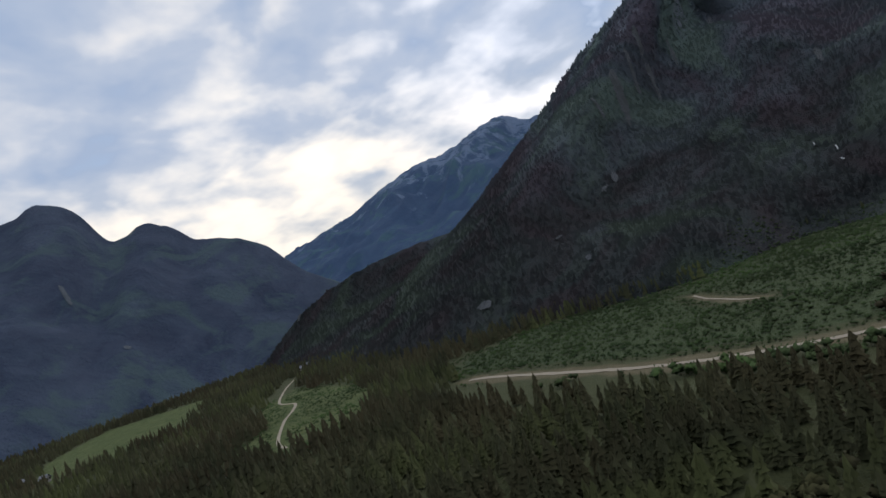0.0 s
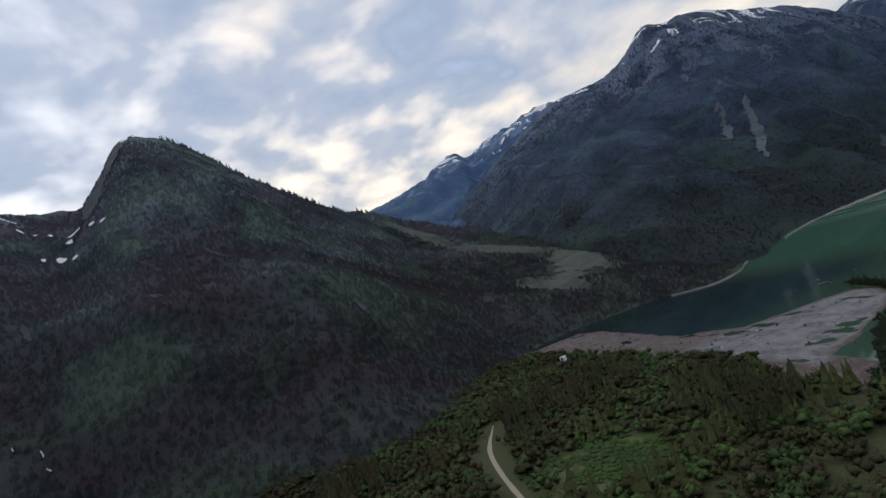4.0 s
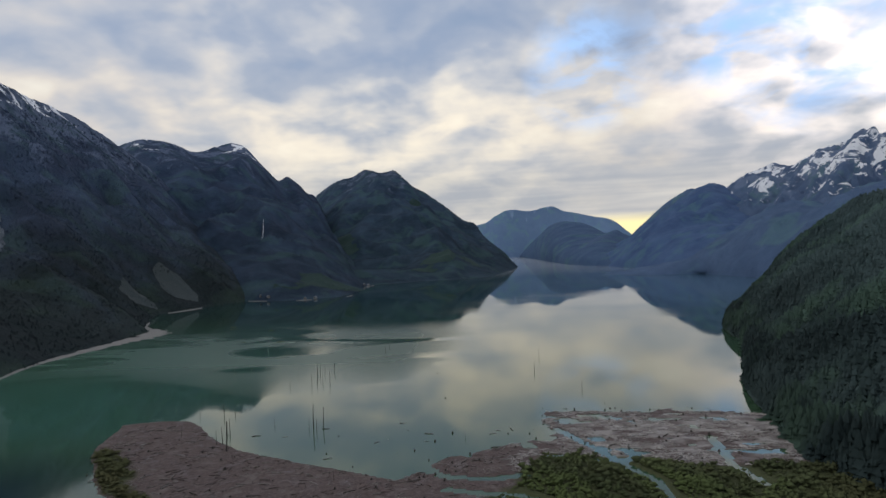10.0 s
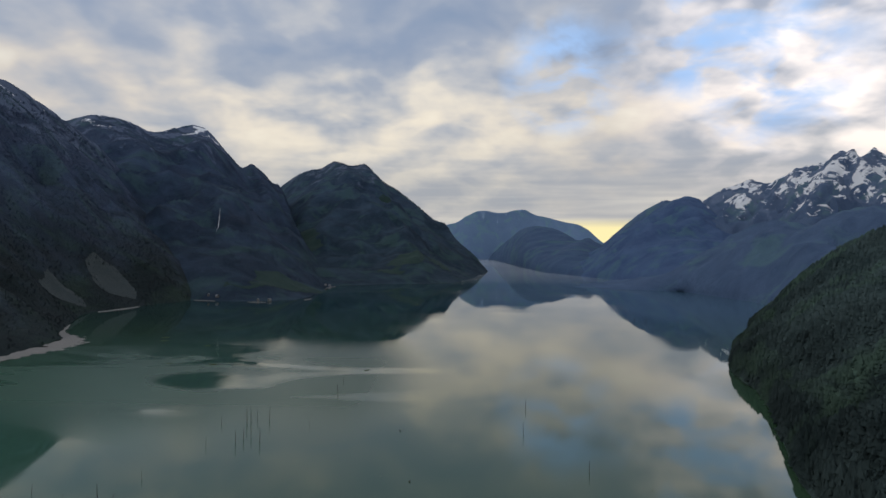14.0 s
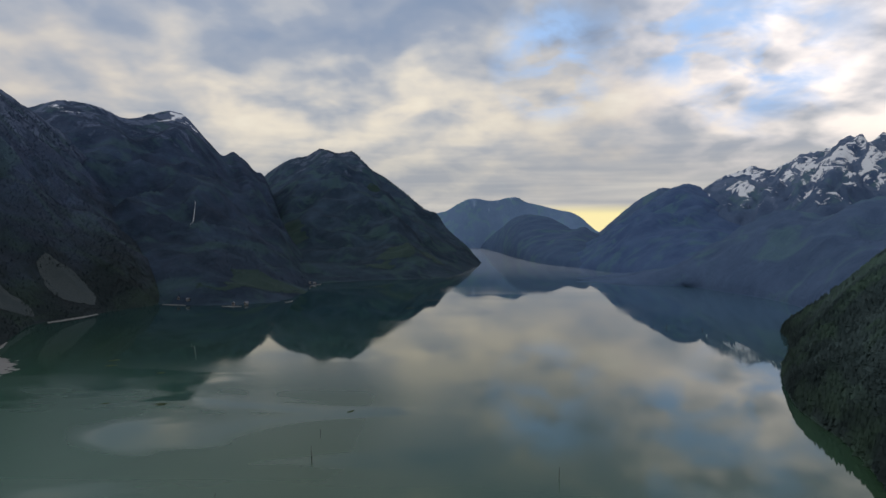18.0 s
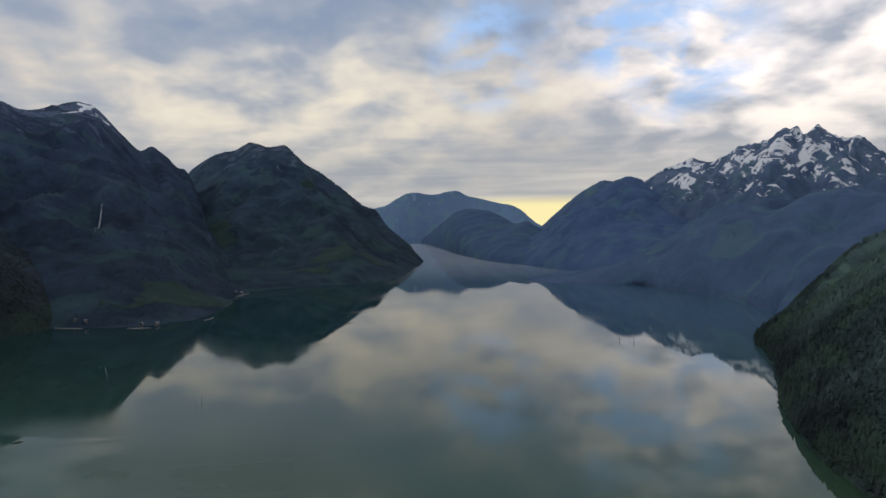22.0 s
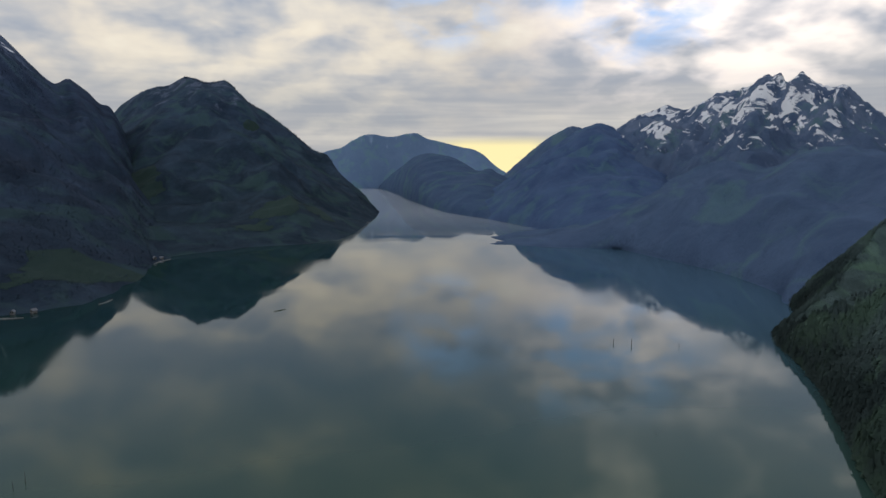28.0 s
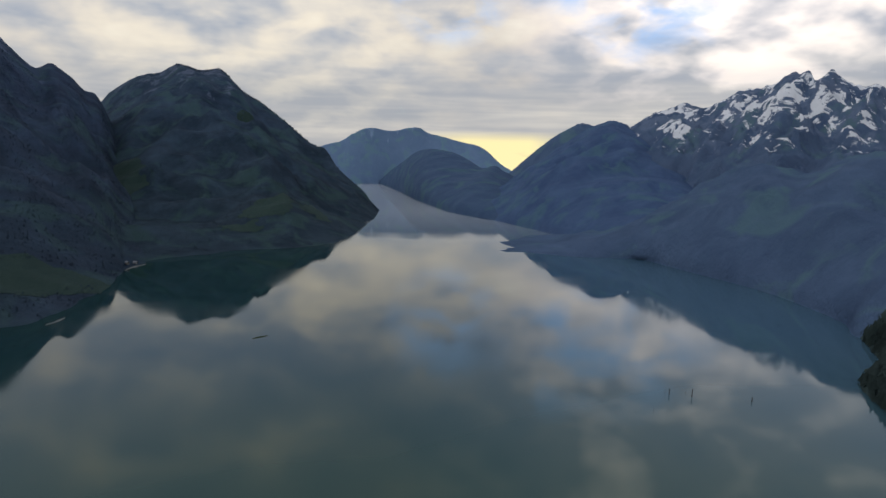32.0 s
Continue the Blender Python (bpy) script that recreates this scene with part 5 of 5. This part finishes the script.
# ---- islets, float and cabins on the lake ----
def islet(x, y, rx, ry, turn, seed):
    n = 14
    a, r = np.meshgrid(np.linspace(0, 2 * math.pi, n * 2), np.linspace(0, 1, n), indexing="ij")
    g = np.stack([np.cos(a) * r * rx, np.sin(a) * r * ry, np.zeros_like(a)], 2)
    g[:, :, 2] = 0.7 * (1 - r ** 2) - 0.15 + 0.35 * fractal(g[:, :, 0] / 3, g[:, :, 1] / 3, seed, 3) * (1 - r)
    ob = new("islet", mesh_from("islet", g.reshape(-1, 3), grid_faces(n * 2, n), M_VALLEY))
    ob.matrix_world = pose(x, y, 0, 0, 0, turn)
    return tagged(ob, "low dark mud islet in the lake", "islet", "mud islets")


for k, (x, y, rx, ry) in enumerate(((-192, 437, 5, 2), (-293, 558, 6, 3), (-235, 531, 4, 2), (-231, 437, 3, 1.5), (-43, 990, 10, 2.4), (-302, 580, 6, 4), (-54, 422, 4, 1.4), (-190, 435, 5, 1.6))):
    islet(x, y, rx, ry, 10 + 7 * k, k)

M_ROOF = ground_material("weathered_metal_roof", (0.18, 0.19, 0.21), (0.24, 0.25, 0.27), (0.15, 0.16, 0.18), 0.6, 0.05, 0.5)
M_WALL = ground_material("pale_board_wall", (0.22, 0.21, 0.19), (0.30, 0.29, 0.27), (0.18, 0.17, 0.16), 0.7, 0.05)
M_DARKGLASS = material("dark_window_glass", 0.08, 0.5)[0]
M_DARKGLASS.node_tree.nodes["Principled BSDF"].inputs["Base Color"].default_value = (0.02, 0.025, 0.03, 1)


def box(bm, x0, x1, y0, y1, z0, z1, edge=0.03):
    r = bmesh.ops.create_cube(bm, size=1, matrix=Matrix.Translation(((x0 + x1) / 2, (y0 + y1) / 2, (z0 + z1) / 2)) @ Matrix.Diagonal((x1 - x0, y1 - y0, z1 - z0, 1)))
    bmesh.ops.bevel(bm, geom=list({e for v in r["verts"] for e in v.link_edges}), offset=edge, segments=1, affect="EDGES")


def cabin(w=4.0, l=5.5, h=2.2):
    ob = new("cabin")
    bm = bmesh.new()
    box(bm, -w / 2, w / 2, -l / 2, l / 2, -0.8, h)
    part("wall", bm, M_WALL, ob)
    bm = bmesh.new()
    for s in (-1, 1):
        v = [bm.verts.new(q) for q in ((s * (w / 2 + 0.6), -l / 2 - 0.6, h - 0.3), (s * (w / 2 + 0.6), l / 2 + 0.6, h - 0.3), (0, l / 2 + 0.6, h + 2.2), (0, -l / 2 - 0.6, h + 2.2))]
        u = [bm.verts.new(q.co + Vector((0, 0, 0.22))) for q in v]
        for f in ((v[0], v[1], v[2], v[3]), u[::-1], (v[0], u[0], u[1], v[1]), (v[1], u[1], u[2], v[2]), (v[2], u[2], u[3], v[3]), (v[3], u[3], u[0], v[0])):
            bm.faces.new(f)
    part("roof", bm, M_ROOF, ob, "pale metal roof")
    for s in (-1, 1):
        bm = bmesh.new()
        v = [bm.verts.new(q) for q in ((-w / 2, s * l / 2, h - 0.2), (w / 2, s * l / 2, h - 0.2), (0, s * l / 2, h + 2.1))]
        bm.faces.new(v)
        part("gable", bm, M_WALL, ob)
        for x in (-w / 4, w / 4):
            bm = bmesh.new()
            box(bm, x - 0.7, x + 0.7, s * l / 2 - 0.06, s * l / 2 + 0.06, 1.0, 2.2, 0.02)
            part("window", bm, M_DARKGLASS, ob, "dark window pane")
    return tagged(ob, "small pale cabin with a metal roof on the shore", "cabin", "cabins on the shore")


home = cabin()
SITES = [("middle_west", -436, 1030, 20), ("middle_west", -418, 1026, 60), ("middle_west", -338, 1014, 10), ("middle_west", -318, 1018, -30), ("middle_west", -294, 1398, 40), ("middle_west", -287, 1414, 70), ("", -96, -852, 20), ("", -110, -870, 60), ("", 142, -770, 40), ("", 150, -800, 20)]
for k, (key, x, y, turn) in enumerate(SITES):
    if key:
        g = SLOPES[key]
        near = np.hypot(g[:, :, 0] - x, g[:, :, 1] - y)
        z = max(0.6, float(g[:, :, 2].ravel()[np.argmin(near)]))
    else:
        z = float(ground_height(np.array([x * 1.0]), np.array([y * 1.0]))[0])
    m = pose(x, y, z + 0.5, 0, 0, turn)
    if k == 0:
        home.matrix_basis = m
    else:
        copy_thing(home, m)


def piling(x, y, h):
    bm = bmesh.new()
    tapered(bm, (0, 0, -1.5), (0.1, 0.05, h), 0.32, 0.26, 9, 0.02, 3, int(x))
    ob = new("piling", mesh_of("piling", bm, M_BARK))
    ob.location = (x, y, 0)
    return tagged(ob, "dark wooden mooring piling in the lake", "piling", "pilings off the shore")


for x, y, h in ((287, 806, 4.5), (302, 799, 6.0), (343, 785, 3.6)):
    piling(x, y, h)

# ---- fine driftwood and foam lines on the flats ----
M_PALELOG = ground_material("sun_bleached_wood", (0.34, 0.32, 0.30), (0.50, 0.475, 0.45), (0.24, 0.22, 0.205), 0.12, 0.05)


def twig_shape(seed):
    rng = np.random.default_rng(seed)
    a = rng.uniform(0.02, 0.05)
    v = np.array([(-0.5, -a, 0), (-0.5, a, 0), (-0.5, 0, a * 2), (0.5, -a * 0.5, 0), (0.5, a * 0.5, 0), (0.5, 0, a)])
    return v, np.array([(0, 3, 5), (0, 5, 2), (1, 2, 5), (1, 5, 4), (0, 2, 1), (3, 4, 5)])


def litter(count, x0, x1, y0, y1, mat, label, seed, thick):
    p = on_ground(count, x0, x1, y0, y1)
    p = p[(p[:, 2] > 0.02) & (green_zone(p[:, 0], p[:, 1]) < 1) & (fractal(p[:, 0] / 12, p[:, 1] / 7, seed, 4) > thick)]
    p[:, 2] += 0.05
    return scatter("driftwood", [twig_shape(k) for k in range(4)], p, RNG.uniform(1.0, 3.2, len(p)), np.full(len(p), 1.0), mat, label, "driftwood")


litter(20000, 35, 175, 55, 148, M_PALELOG, "bleached driftwood strewn over the flats", 91, -0.1)
litter(5000, -165, 40, -5, 130, M_GREYLOG, "scattered pale driftwood on the mud bar", 92, 0.15)
litter(2600, -165, 40, -5, 130, M_BARK, "dark bark and sticks on the mud bar", 93, 0.0)
litter(3000, -260, 70, -118, -80, M_GREYLOG, "pale driftwood along the muddy shore", 94, 0.1)


# ---- the gravel lot by the road: rubble, a parked car, a hut ----
M_RUBBLE = ground_material("pale_rubble", (0.26, 0.235, 0.20), (0.36, 0.33, 0.29), (0.22, 0.20, 0.17), 0.6, 0.1)
M_WHITE = ground_material("white_paint", (0.70, 0.71, 0.72), (0.78, 0.79, 0.80), (0.66, 0.66, 0.66), 0.5, 0.02, 0.4)
M_TYRE = ground_material("black_rubber", (0.018, 0.018, 0.018), (0.03, 0.03, 0.03), (0.024, 0.024, 0.024), 2.0, 0.02)


def height_at(x, y):
    return float(ground_height(np.array([x * 1.0]), np.array([y * 1.0]))[0])


def rock_mesh(seed):
    rng = random.Random(seed + 300)
    bm = bmesh.new()
    bmesh.ops.create_icosphere(bm, subdivisions=2, radius=0.5)
    for v in bm.verts:
        v.co *= rng.uniform(0.78, 1.15)
        v.co.z = max(v.co.z * 0.7, -0.25)
    return mesh_of("rock", bm, M_RUBBLE)


ROCKS = [rock_mesh(k) for k in range(5)]
for k in range(46):
    x, y = (-17 + RNG.normal(0, 7), -262 + RNG.normal(0, 6)) if k % 2 else (4 + RNG.normal(0, 8), -287 + RNG.normal(0, 7))
    w = RNG.uniform(0.4, 1.5)
    ob = new("rock", ROCKS[k % 5])
    ob.matrix_world = pose(x, y, height_at(x, y) + 0.1 * w, 0, 0, 53 * k) @ Matrix.Diagonal((w * 1.4, w, w * 0.8, 1))
    tagged(ob, "pale broken rock beside the gravel road", "rock", "rubble by the road")


def parked_car():
    car = new("parked_car")
    bm = bmesh.new()
    box(bm, -2.2, 2.2, -0.9, 0.9, 0.35, 0.95, 0.12)
    part("body", bm, M_WHITE, car)
    bm = bmesh.new()
    box(bm, -1.5, 1.0, -0.8, 0.8, 0.95, 1.5, 0.2)
    part("cab", bm, M_WHITE, car, "white roof over dark glass")
    for s in (-1, 1):
        bm = bmesh.new()
        box(bm, -1.2, 0.7, s * 0.80 - 0.02, s * 0.80 + 0.02, 1.02, 1.38, 0.01)
        part("window", bm, M_DARKGLASS, car)
        for x in (-1.4, 1.4):
            bm = bmesh.new()
            bmesh.ops.create_cone(bm, cap_ends=True, segments=16, radius1=0.34, radius2=0.34, depth=0.24, matrix=Matrix.Translation((x, s * 0.82, 0.34)) @ Matrix.Rotation(radians(90), 4, "X"))
            part("wheel", bm, M_TYRE, car)
    return tagged(car, "white car parked on the gravel at the road bend", "car")


car = parked_car()
car.matrix_basis = pose(-30, -246, height_at(-30, -246) + 0.02, 0, 0, 120)


def hut(w=2.6, l=3.4, h=2.0):
    ob = new("hut")
    bm = bmesh.new()
    box(bm, -w / 2, w / 2, -l / 2, l / 2, -0.4, h, 0.04)
    part("wall", bm, M_WHITE, ob)
    bm = bmesh.new()
    box(bm, -w / 2 - 0.2, w / 2 + 0.2, -l / 2 - 0.2, l / 2 + 0.2, h, h + 0.16, 0.03)
    part("roof", bm, M_WHITE, ob)
    bm = bmesh.new()
    box(bm, -0.45, 0.45, -l / 2 - 0.05, -l / 2, 0.0, 1.9, 0.01)
    part("door", bm, M_BARK, ob, "dark plank door")
    return tagged(ob, "small white hut among the shrubs near the flats", "hut", "white huts")


shed = hut()
shed.matrix_basis = pose(-221, -123, height_at(-221, -123) + 0.3, 0, 0, 30)
copy_thing(shed, pose(-152, -147, height_at(-152, -147) + 0.3, 0, 0, 75) @ Matrix.Diagonal((0.7, 0.7, 0.6, 1)))
